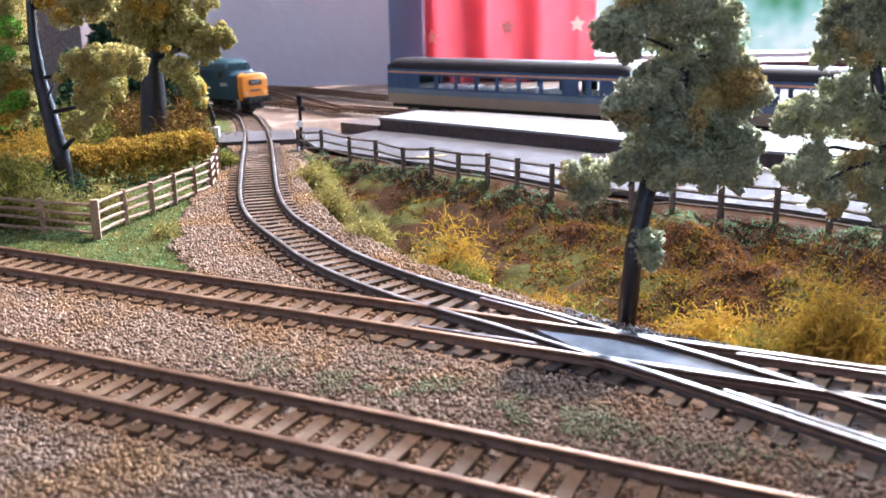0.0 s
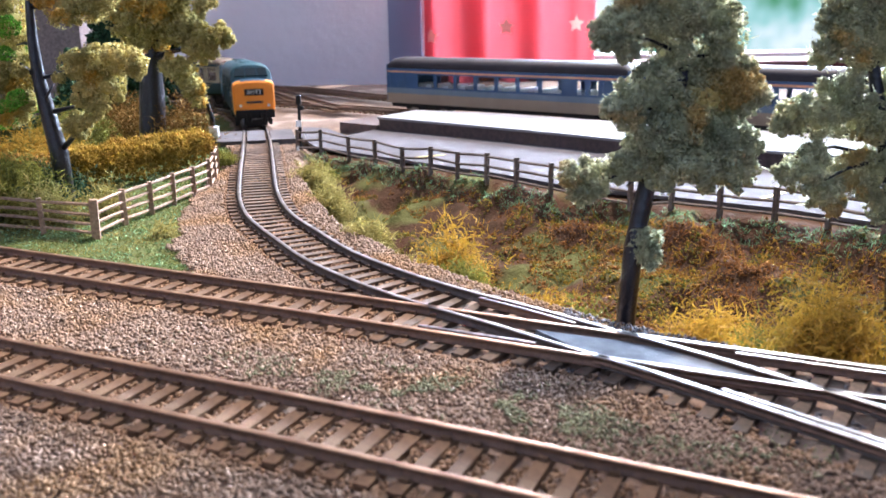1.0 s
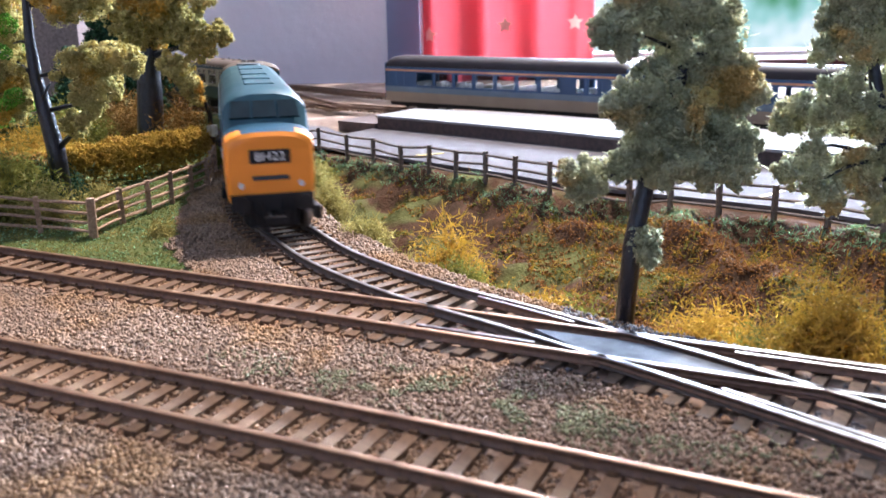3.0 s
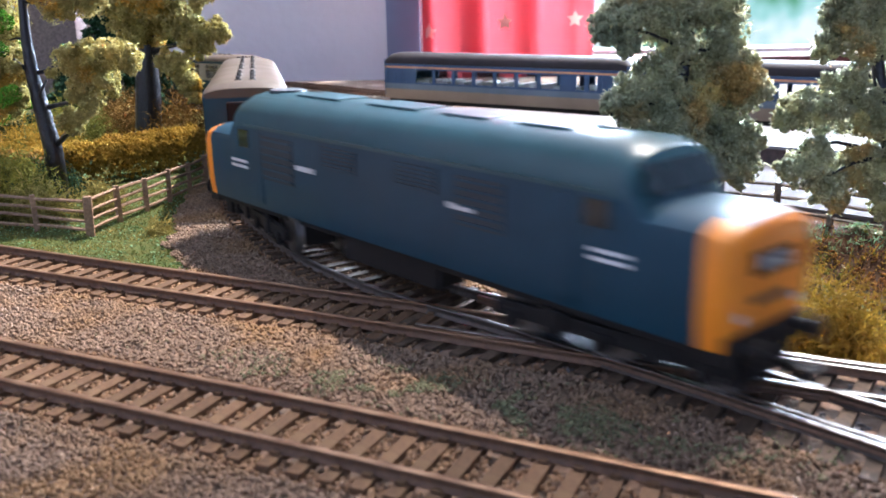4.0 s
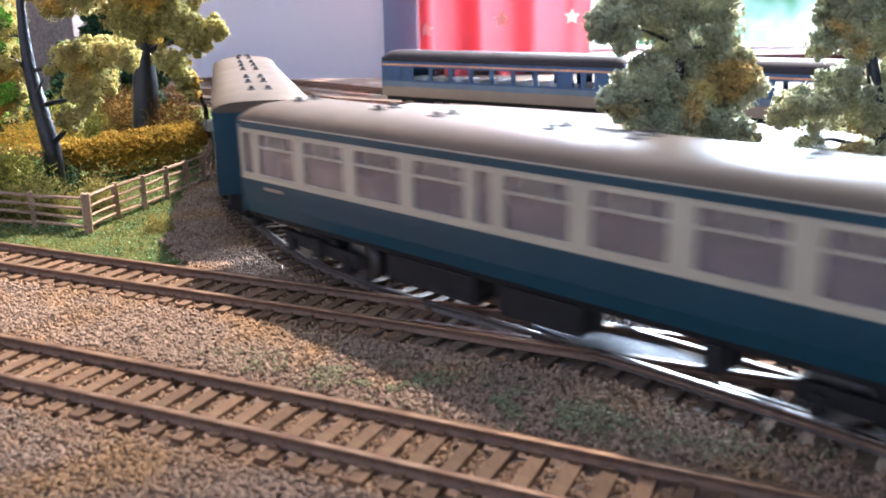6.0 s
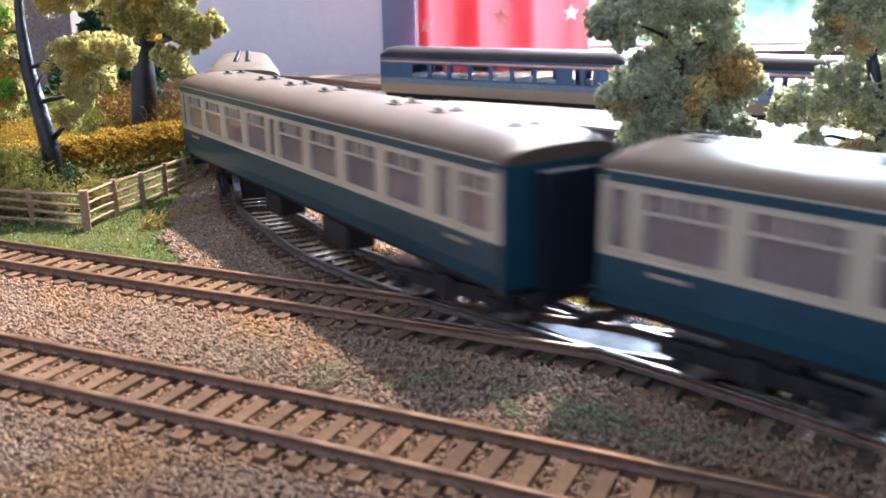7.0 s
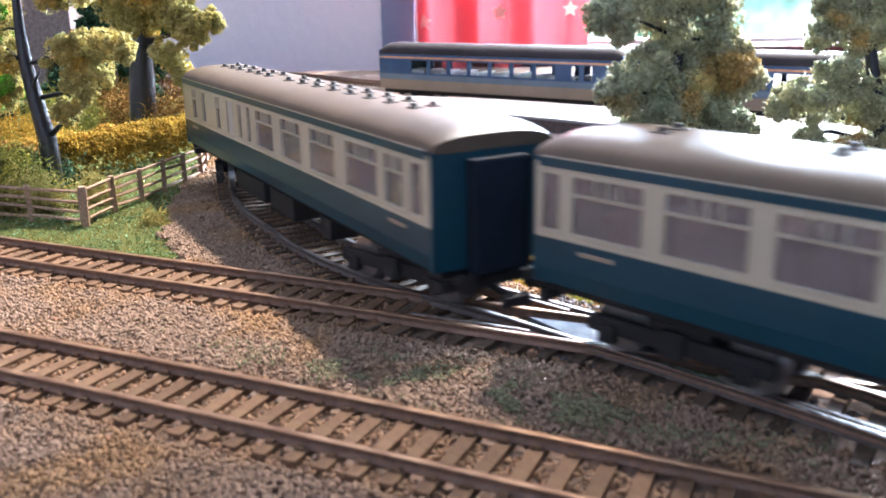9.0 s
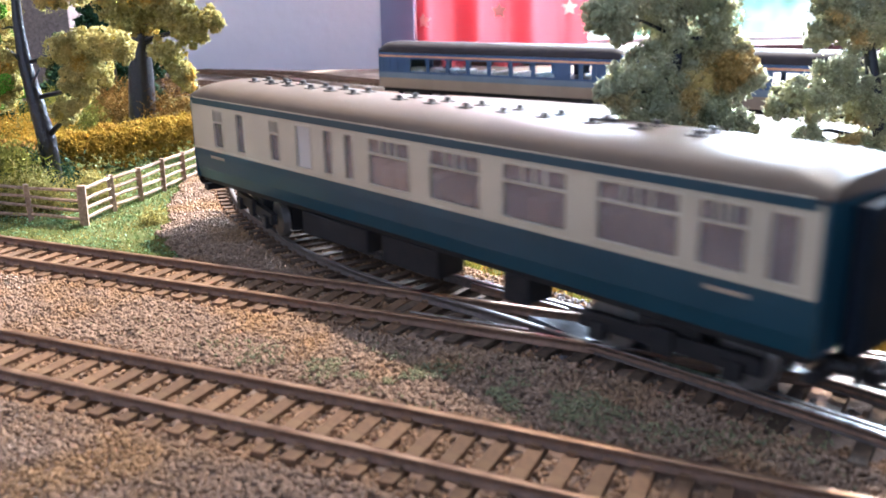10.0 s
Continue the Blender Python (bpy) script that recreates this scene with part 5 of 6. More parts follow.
    for s in (-1, 1):
        for x0, x1, z0_, z1_ in ((-0.0693, -0.0485, 0.0232, 0.0368), (-0.030, -0.012, 0.0310, 0.0372), (0.008, 0.026, 0.0310, 0.0372), (0.034, 0.052, 0.0250, 0.0368)):
            g = plate_part("side_grille", x0, x1, z0_, z1_, w - 0.0002, s, M["dark"], o, "dark louvred side grille")
            nb = 6
            for i in range(nb):
                z = z0_ + (z1_ - z0_) * (i + 0.5) / nb
                plate_part("louvre", x0 + 0.0006, x1 - 0.0006, z - 0.0003, z + 0.0003, w + 0.0002, s, M["loco_blue"], g, t=0.0003)
        plate_part("cantrail_strip", -H + N + 0.012, H - N - 0.012, 0.0387, 0.0395, w - 0.0004, s, M["loco_roof"], o, "pale blue cantrail gutter", t=0.0008)
        box_part("fuel_tank", (-0.024, 0.024, *sorted((s * 0.004, s * 0.0150)), 0.0045, 0.0125), M["black"], o, "black tank under the body", bev=0.0008)
    box_part("underframe", (-H + 0.004, H - 0.004, -0.0150, 0.0150, 0.0108, 0.0128), M["black"], o, bev=0.0003)
    for x0, x1 in ((-0.062, -0.036), (-0.020, 0.004), (0.016, 0.034), (0.046, 0.064)):
        box_part("roof_hatch", (x0, x1, -0.0062, 0.0062, 0.0476, 0.0491), M["loco_roof"], o, "raised roof hatch", bev=0.0006)
    b = bmesh.new()
    bmesh.ops.create_cone(b, cap_ends=True, segments=24, radius1=0.0068, radius2=0.0064, depth=0.0010, matrix=Matrix.Translation((-0.078, 0, 0.0488)))
    part("roof_fan", b, M["dark"], o, "round roof fan grille")
    # the body stands a little taller than its drawn sections
    for k in o.children_recursive:
        if k.name.startswith("characters"):
            k.location.z += (k.location.z - 0.013) * 0.13
            continue
        for v in k.data.vertices:
            v.co.z += max(0.0, v.co.z - 0.013) * 0.13
    b1 = bogie(o, 0.080, 0.0540, 0.0072, 3)
    b2 = bogie(o, -0.080, 0.0540, 0.0072, 3)
    return o, (b1, b2)


COACH_LEN = 0.250


def coach(windows, vents, boxes, label, front=False):
    """windows: (centre, width, kind) along the side; kind w window, d door light, b blank toilet light."""
    o = new("coach")
    tagged(o, label, "railway coach", group="coaches of the train")
    H, w = COACH_LEN / 2, 0.0182
    ZB, ZW, ZT = 0.0153, 0.0272, 0.0450
    # roof
    def roof_ring(k, wk=1.0):
        ring = []
        n = 16
        for i in range(n + 1):
            a = math.pi * i / n
            ring.append((-(w + 0.0003) * wk * math.copysign(abs(math.cos(a)) ** 0.74, math.cos(a)), ZT + 0.0012 + (0.0060 * k) * math.sin(a) ** 0.9))
        return ring + [((w - 0.001) * wk, ZT + 0.0004), (-(w - 0.001) * wk, ZT + 0.0004)]
    sec = [(-H, roof_ring(0.55, 0.97)), (-H + 0.0035, roof_ring(0.86, 0.995)), (-H + 0.009, roof_ring(1.0)), (-H / 2, roof_ring(1.0)), (0, roof_ring(1.0)), (H / 2, roof_ring(1.0)), (H - 0.009, roof_ring(1.0)), (H - 0.0035, roof_ring(0.86, 0.995)), (H, roof_ring(0.55, 0.97))]
    loft(sec, M["coach_roof"], "roof", o, "smooth grey-brown roof")
    for s in (-1, 1):
        plate_part("gutter", -H + 0.002, H - 0.002, ZT - 0.0010, ZT + 0.0012, w - 0.0001, s, M["coach_blue"], o, "dark blue cantrail band", t=0.0004)
        plate_part("rain_strip", -H + 0.003, H - 0.003, ZT + 0.0012, ZT + 0.0016, w - 0.0002, s, M["coach_grey"], o, "thin pale gutter line", t=0.0005)
        # lower panel with a tucked-in foot
        b = bmesh.new()
        prof = [(w - 0.0011, ZB), (w - 0.0003, ZB + 0.004), (w, ZB + 0.009), (w, ZW), (w - 0.0012, ZW), (w - 0.0012, ZB + 0.001)]
        rings = [[b.verts.new((x, s * y, z)) for y, z in prof] for x in (-H, H)]
        for k in range(6):
            b.faces.new((rings[0][k], rings[0][(k + 1) % 6], rings[1][(k + 1) % 6], rings[1][k]))
        for r in rings:
            b.faces.new(r)
        bmesh.ops.recalc_face_normals(b, faces=b.faces)
        part("lower_panel", b, M["coach_blue"], o, "blue lower side panel", smooth=False)
        plate_part("lining", -H + 0.001, H - 0.001, ZW - 0.0002, ZW + 0.0004, w, s, M["coach_grey"], o, "thin pale lining", t=0.0002)
        # upper side with real window openings
        xs = [-H + 0.0005]
        for c, ww, kd in windows:
            xs += [c - ww / 2, c + ww / 2]
        xs.append(H - 0.0005)
        b = bmesh.new()
        ya, yb = sorted((s * w, s * (w - 0.0011)))
        z_lo, z_hi = ZW + 0.0014, ZT - 0.0020
        box(b, xs[0], xs[-1], ya, yb, ZW, z_lo)
        box(b, xs[0], xs[-1], ya, yb, z_hi, ZT)
        for i in range(0, len(xs), 2):
            box(b, xs[i], xs[i + 1], ya, yb, z_lo, z_hi)
        bmesh.ops.recalc_face_normals(b, faces=b.faces)
        part("upper_panel", b, M["coach_grey"], o, "cream-grey upper side panel")
        for c, ww, kd in windows:
            f = bmesh.new()
            t = 0.0005
            y0, y1 = sorted((s * (w - 0.0008), s * (w + 0.0002)))
            for d in ((c - ww / 2, c - ww / 2 + t, z_lo, z_hi), (c + ww / 2 - t, c + ww / 2, z_lo, z_hi), (c - ww / 2 + t, c + ww / 2 - t, z_lo, z_lo + t), (c - ww / 2 + t, c + ww / 2 - t, z_hi - t, z_hi)):
                box(f, d[0], d[1], y0, y1, d[2], d[3])
            if kd == "w":
                zb = z_hi - (z_hi - z_lo) * 0.33
                box(f, c - ww / 2 + t, c + ww / 2 - t, y0, y1, zb - 0.0003, zb + 0.0003)
                for k in (0.33, 0.5, 0.67):
                    xk = c - ww / 2 + ww * k
                    box(f, xk - 0.0002, xk + 0.0002, y0, y1, zb + 0.0003, z_hi - t)
            bmesh.ops.recalc_face_normals(f, faces=f.faces)
            wf = part("window_frame", f, M["coach_grey"], o, "pale window frame with vents" if kd == "w" else "")
            plate_part("pane", c - ww / 2 + t * 0.5, c + ww / 2 - t * 0.5, z_lo + t * 0.5, z_hi - t * 0.5, w - 0.0009, s, M["frosted"] if kd == "b" else M["glazing"], wf, "obscured white pane" if kd == "b" else "", t=0.0003)
        for k in (-1, 1):
            plate_part("number_bar", *sorted((k * (H - 0.014), k * (H - 0.024))), 0.0242, 0.0252, w + 0.0001, s, M["unit_cream"], o, "white number as a plain bar", t=0.0002)
    # inside
    box_part("coach_floor", (-H + 0.002, H - 0.002, -w + 0.002, w - 0.002, ZB + 0.002, ZB + 0.004), M["seat"], o)
    for i in range(12):
        x = -H + 0.022 + i * 0.0195
        box_part("seat_row", (x - 0.0035, x + 0.0035, -w + 0.0026, w - 0.0026, ZB + 0.004, 0.0345), M["seat"], o, "reddish seat backs", bev=0.0008)
    for e in (-1, 1):
        xe = e * H
        b = bmesh.new()
        box(b, *sorted((xe - e * 0.0012, xe)), -w, w, ZB, ZT + 0.001, bev=0.0003)
        box(b, *sorted((xe - e * 0.0012, xe - e * 0.0001)), -w * 0.72, w * 0.72, ZT + 0.001, ZT + 0.0032, bev=0.0003)
        bmesh.ops.recalc_face_normals(b, faces=b.faces)
        part("end_wall", b, M["coach_blue"], o, "blue end wall")
        b = bmesh.new()
        box(b, *sorted((xe, xe + e * 0.0040)), -0.0085, 0.0085, 0.0140, 0.0440, bev=0.0009)
        bmesh.ops.recalc_face_normals(b, faces=b.faces)
        part("gangway", b, M["gangway"] if front and e > 0 else M["gangway_dark"], o, "dark maroon corridor door" if front and e > 0 else "dark corridor connector")
        buffers(o, xe, e, 0.0130)
        box_part("headstock", (*sorted((xe - e * 0.003, xe)), -0.0155, 0.0155, 0.0095, 0.0120), M["black"], o)
    box_part("underframe", (-H + 0.003, H - 0.003, -0.0140, 0.0140, 0.0125, 0.0156), M["black"], o)
    for x0, x1, z in boxes:
        for sd in (-1, 1):
            box_part("battery_box", (x0, x1, *sorted((sd * 0.0045, sd * 0.0150)), z, 0.0128), M["black"], o, "black equipment box", bev=0.0005)
    for x, pair in vents:
        for y in ((-0.0031, 0.0031) if pair else (0.0,)):
            b = bmesh.new()
            bmesh.ops.create_cone(b, cap_ends=True, segments=12, radius1=0.0013, radius2=0.0009, depth=0.0020, matrix=Matrix.Translation((x, y, 0.0526)))
            box(b, x - 0.0020, x + 0.0020, y - 0.0016, y + 0.0016, 0.0514, 0.0525, bev=0.0002)
            part("roof_vent", b, M["vent"], o, "small roof ventilator", smooth=False)
    return o, (bogie(o, 0.088, 0.034, 0.0062, 2), bogie(o, -0.088, 0.034, 0.0062, 2))


M["gangway_dark"] = mat("gangway_navy", (0.006, 0.011, 0.019), (0.004, 0.008, 0.014), 0.75, scale=200, spec=0.2)
M["gangway"] = mat("gangway_brown", (0.012, 0.007, 0.009), (0.009, 0.0055, 0.007), 0.75, scale=200, spec=0.15)
COMP = [(-0.1195, 0.0060, "d")] + [(-0.1035 + i * 0.0245, 0.0200, "w") for i in range(4)] + [(-0.0140, 0.0062, "d")] + [(0.0028 + i * 0.0257, 0.0205, "w") for i in range(4)] + [(0.0999, 0.0068, "d"), (0.1138, 0.0130, "w")]
BRAKE = [(-0.1040, 0.0075, "w"), (-0.0874, 0.0062, "d"), (-0.0643, 0.0062, "w"), (-0.0465, 0.0095, "b"), (-0.0327, 0.0052, "d"), (-0.0215, 0.0052, "d"), (-0.0023, 0.0195, "w"), (0.0255, 0.0202, "w"), (0.0537, 0.0212, "w"), (0.0836, 0.0220, "w"), (0.1042, 0.0115, "w"), (0.1171, 0.0066, "d")]
M["vent"] = mat("vent_grey", (0.06, 0.05, 0.045), (0.045, 0.038, 0.034), 0.6, scale=300)
LOCO, LOCO_BOGIES = loco()
COACHES = [coach(COMP, [(x, True) for x in (-0.11, -0.07, -0.045, -0.005, 0.02, 0.06, 0.085, 0.112)], ((-0.055, -0.020, 0.005), (-0.012, 0.015, 0.0048), (0.0455, 0.0515, 0.006)), "blue and cream-grey model coach with grey-brown roof", front=True),
           coach(COMP, [(x, True) for x in (-0.10, -0.06, -0.03, 0.0, 0.05, 0.075, 0.11)], ((-0.0334, -0.0183, 0.005), (0.0175, 0.037, 0.0045)), "blue and cream-grey model coach with reddish seats"),
           coach(BRAKE, [(x, True) for x in (-0.1013, -0.0891, -0.0778, -0.0633, -0.0516, -0.0389, -0.0150, -0.0002, 0.0142, 0.0289, 0.0435, 0.0585, 0.0728, 0.0880)], ((-0.055, -0.0185, 0.005), (-0.0112, 0.0147, 0.0045), (0.0403, 0.0493, 0.0055)), "blue and cream-grey model coach with many paired roof vents")]


# ---------------------------------------------------------------- standing unit by the platform
def unit_car(x, y, ang, label):
    o = new("railcar")
    tagged(o, label, "railway coach", group="railcars at the platform")
    L, w = 0.250, 0.0182
    H = L / 2
    def ring(k):
        r = []
        for i in range(15):
            a = math.pi * i / 14
            r.append((-w * math.copysign(abs(math.cos(a)) ** 0.6, math.cos(a)), 0.0418 + 0.0095 * k * math.sin(a) ** 0.9))
        return r + [(w - 0.001, 0.0412), (-w + 0.001, 0.0412)]
    loft([(-H, ring(0.5)), (-H + 0.004, ring(0.9)), (-H + 0.010, ring(1)), (H - 0.010, ring(1)), (H - 0.004, ring(0.9)), (H, ring(0.5))], M["unit_roof"], "roof", o, "dark grey ribbed roof")
    for i in range(5):
        yy = -0.010 + i * 0.005
        box_part("roof_rib", (-H + 0.012, H - 0.012, yy - 0.0004, yy + 0.0004, 0.0480, 0.0514 - abs(yy) * 0.06), M["unit_roof"], o)
    wins = [(-0.1180, 0.006, 0), (-0.1085, 0.006, 0), (-0.0995, 0.005, 0)] + [(-0.078 + i * 0.0222, 0.0185, 1) for i in range(7)] + [(0.083, 0.0075, 1), (0.095, 0.0075, 1), (0.106, 0.006, 0), (0.1165, 0.006, 0)]
    for s in (-1, 1):
        plate_part("lower_band", -H, H, 0.0090, 0.0182, w - 0.0012, s, M["unit_cream"], o, "cream lower band", t=0.0012)
        plate_part("waist_band", -H, H, 0.0182, 0.0232, w - 0.0012, s, M["unit_grey"], o, "pale blue-grey waist band", t=0.0012)
        plate_part("cantrail_band", -H, H, 0.0376, 0.0392, w - 0.0012, s, M["orange_line"], o, "orange cantrail line", t=0.0013)
        plate_part("eaves_band", -H, H, 0.0392, 0.0414, w - 0.0012, s, M["unit_blue"], o, "", t=0.0012)
        b = bmesh.new()
        ya, yb = sorted((s * w, s * (w - 0.0012)))
        xs = [-H] + [v for c, ww, _ in wins for v in (c - ww / 2, c + ww / 2)] + [H]
        box(b, -H, H, ya, yb, 0.0232, 0.0248)
        box(b, -H, H, ya, yb, 0.0362, 0.0376)
        for i in range(0, len(xs), 2):
            box(b, xs[i], xs[i + 1], ya, yb, 0.0248, 0.0362)
        bmesh.ops.recalc_face_normals(b, faces=b.faces)
        part("side_panel", b, M["unit_blue"], o, "blue window band")
        for c, ww, k in wins:
            if k:
                plate_part("pane", c - ww / 2, c + ww / 2, 0.0248, 0.0362, w - 0.0010, s, M["glass"], o, t=0.0003)
            else:
                plate_part("door", c - ww / 2, c + ww / 2, 0.0125, 0.0362, w - 0.0009, s, M["unit_blue"], o, "blue door", t=0.0005)
    for e in (-1, 1):
        box_part("end_wall", (*sorted((e * H, e * (H - 0.0012))), -w, w, 0.0120, 0.0450), M["unit_blue"], o, bev=0.0003)
        box_part("gangway", (*sorted((e * H, e * (H + 0.004))), -0.008, 0.008, 0.0140, 0.0430), M["black"], o, bev=0.0005)
        bogie(o, e * 0.085, 0.034, 0.0062, 2)
    box_part("underframe", (-H + 0.003, H - 0.003, -0.0145, 0.0145, 0.0050, 0.0122), M["black"], o, bev=0.0005)
    for i in range(11):
        x_ = -0.096 + i * 0.0195
        box_part("seat_row", (x_ - 0.003, x_ + 0.003, -w + 0.0026, w - 0.0026, 0.0132, 0.0268), M["interior"], o, bev=0.0006)
    o.matrix_basis = pose(x, y, YARD_Z, 0, 0, ang)
    return o


M["unit_grey"] = mat("unit_blue_grey", (0.13, 0.18, 0.23), (0.11, 0.155, 0.20), 0.4, scale=60)
UA = -36.5
ux, uy = math.cos(radians(UA)), math.sin(radians(UA))
U0 = (-0.0412, 0.8649)
platform_line = [(-0.52, 1.20), (-0.36, 1.105), (-0.20, 0.982), (U0[0], U0[1]), (U0[0] + 0.3 * ux, U0[1] + 0.3 * uy), (U0[0] + 0.72 * ux, U0[1] + 0.72 * uy)]
yard_track(*platform_line)
unit_car(U0[0] + 0.126 * ux, U0[1] + 0.126 * uy, UA, "blue model railcar with cream band standing at the platform")
unit_car(U0[0] + 0.388 * ux, U0[1] + 0.388 * uy, UA, "blue model railcar with ribbed roof standing at the platform")
for pts in (((-0.50, 1.245), (-0.229, 1.175), (-0.058, 1.007), (0.12, 0.875), (0.5, 0.594)), ((-0.32, 1.22), (-0.215, 1.120), (-0.145, 0.975), (-0.095, 0.885))):
    yard_track(*pts)

# signal post and gate posts at the level crossing
sig = new("signal_post")
tagged(sig, "dark post with white gate hardware by the level crossing", "signal post")
sig.matrix_basis = pose(-0.0925, 0.573, -0.0050)
bm = bmesh.new()
tube(bm, [(0, 0, -0.002), (0, 0, 0.034)], [0.0012, 0.0010], 8)
box(bm, -0.0016, 0.0016, -0.0014, 0.0014, 0.030, 0.036, bev=0.0004)
box(bm, -0.0009, 0.0030, -0.0009, 0.0009, 0.026, 0.029, bev=0.0003)
part("post", bm, M["black"], sig)
box_part("white_plate", (-0.0022, 0.0010, -0.0022, -0.0013, 0.0155, 0.0195), M["white"], sig, "white plate", bev=0.0002)
box_part("white_plate", (0.0008, 0.0034, -0.0022, -0.0013, 0.0085, 0.0115), M["white"], sig, "white plate", bev=0.0002)
bm = bmesh.new()
tube(bm, [(-0.002, -0.004, 0.010), (0.0008, -0.012, -0.006)], [0.0012, 0.0008], 6)
part("gate_leaf", bm, M["silver"], sig, "folded white gate leaf")
sig2 = new("signal_post")
tagged(sig2, "small dark post with white hood near the hedge end", "signal post")
sig2.matrix_basis = pose(-0.158, 0.605, -0.0065)
bm = bmesh.new()
tube(bm, [(0, 0, -0.002), (0, 0, 0.020), (-0.004, 0.0, 0.036)], [0.0018, 0.0016, 0.0010], 8)
part("post", bm, M["black"], sig2)
box_part("hood", (-0.003, 0.004, -0.003, 0.002, 0.006, 0.014), M["white"], sig2, "white hood", bev=0.0012)

# ---------------------------------------------------------------- sleepers
lay_sleepers(track_a, AL, AS, near_b(AL, -0.30), near_b(AL, 0.26), M["sleeper"])
lay_sleepers(track_b, BL, BS, near_b(BL, -0.36), near_b(BL, -0.006), M["sleeper"])
lay_sleepers(track_c, CL, CS, -1.0, -0.062, M["sleeper_dark"], me=sleeper_mesh(0.030))

# ---------------------------------------------------------------- scatter: ballast, grass, bank cover
rs = np.random.default_rng(21)


def track_offset(P, line, dist):
    """Signed distance from a track and the way along it."""
    L_, S_ = line[::4], dist[::4]
    T_ = np.gradient(L_, axis=0)
    T_ /= np.linalg.norm(T_, axis=1)[:, None]
    best, side = np.full(len(P), 9.0), np.zeros(len(P))
    for i in range(0, len(P), 20000):
        d2 = ((P[i:i + 20000, None] - L_[None]) ** 2).sum(-1)
        k = d2.argmin(1)
        q = P[i:i + 20000] - L_[k]
        along = (q * T_[k]).sum(1)
        best[i:i + 20000] = np.abs(q[:, 0] * T_[k][:, 1] - q[:, 1] * T_[k][:, 0])
        far = np.abs(along) > 0.012
        best[i:i + 20000][far] = np.sqrt(d2[np.arange(len(k)), k])[far]
        side[i:i + 20000] = S_[k] + along
    return best, side


def sel(line, dist, x0, x1, y1):
    m = (line[:, 0] > x0) & (line[:, 0] < x1) & (line[:, 1] < y1)
    return line[m], dist[m]


def ballast():
    n = 430000
    P = np.stack([rs.uniform(-0.235, 0.21, n), rs.uniform(0.085, 0.62, n)], 1)
    P = P[np.abs(P[:, 0]) < P[:, 1] * 0.57 + 0.02]
    da, sa = track_offset(P, *sel(AL, AS, -0.35, 0.3, 0.6))
    db, sb = track_offset(P, *sel(BL, BS, -0.35, 0.3, 0.6))
    dc, sc = track_offset(P, *sel(CL, CS, -0.3, 0.3, 0.8))
    de, se = dist_line(P, EDGE_LINE)
    _, sideb = dist_line(P, BL[::25])
    _, sidec = dist_line(P, CL[::25])
    wob = fbm(P, 60, 1.0) * 0.006
    far = (sideb > 0) & (db > 0.013 + wob)
    keep = ~far | (dc < np.where(sidec < 0, np.clip(0.018 + (0.51 - P[:, 1]) * 0.13, 0.018, 0.05), 0.0265) + wob)
    keep &= ~((se > 0) & (de > 0.003 + wob * 0.5))
    keep &= ~((dc < 0.030) & (P[:, 1] > 0.605))
    for d in (da, db, dc):
        keep &= ~((d > 0.0070) & (d < 0.0105))
    on = np.zeros(len(P), bool)
    for d, s, s0 in ((da, sa, near_b(AL, -0.30)), (db, sb, near_b(BL, -0.36)), (dc, sc, -1.0)):
        on |= (d < 0.0155) & (np.mod(s - s0 + 0.0020, PITCH) < 0.0040)
    keep &= ~on
    plate = (P[:, 0] > -0.004) & (P[:, 0] < 0.14) & ((db < 0.012) | (dc < 0.012))
    P, dmin, low = P[keep],  np.minimum(np.minimum(da, db), dc)[keep], plate[keep]
    z = height(P, False) + 0.0012 - np.where(dmin < 0.0170, 0.0003, 0) + np.where(low, -0.0009, 0) + rs.uniform(-0.0003, 0.0004, len(P)) + fbm(P, 40, 6.0) * 0.0006
    size = rs.uniform(0.00034, 0.00072, len(P))
    de2, se2 = de[keep], se[keep]
    dark = ((P[:, 0] > 0.035) & (sideb[keep] > 0) & (rs.random(len(P)) < 0.8)) | plate[keep]
    inner = ~dark & (dmin < 0.0165) & (rs.random(len(P)) < 0.8)
    for nm, m, mt, lb in (("ballast", inner, M["stone_rust"], "rust-brown stone ballast between the sleepers"), ("ballast", ~dark & ~inner, M["stone"], "pinkish-brown stone ballast round the tracks"), ("ballast", dark, M["stone_dark"], "dark grey stone ballast beside the crossing")):
        V, F = grains(np.c_[P, z][m], size[m], rs)
        tagged(np_mesh(nm, V, F, mt), lb, "ballast", kind="stuff")


ballast()


def blades(name, P, length, width, material, label, lean=0.5, bend=0.5, lift=0.0):
    z = height(P) + lift
    D = rs.normal(size=(len(P), 3)) * lean + (0, 0, 1.0)
    V, F = strands(np.c_[P, z], D, rs.uniform(0.5, 1.1, len(P)) * length, np.full(len(P), width), rs, bend)
    tagged(np_mesh(name, V, F, material), label, "ground cover", kind="stuff")


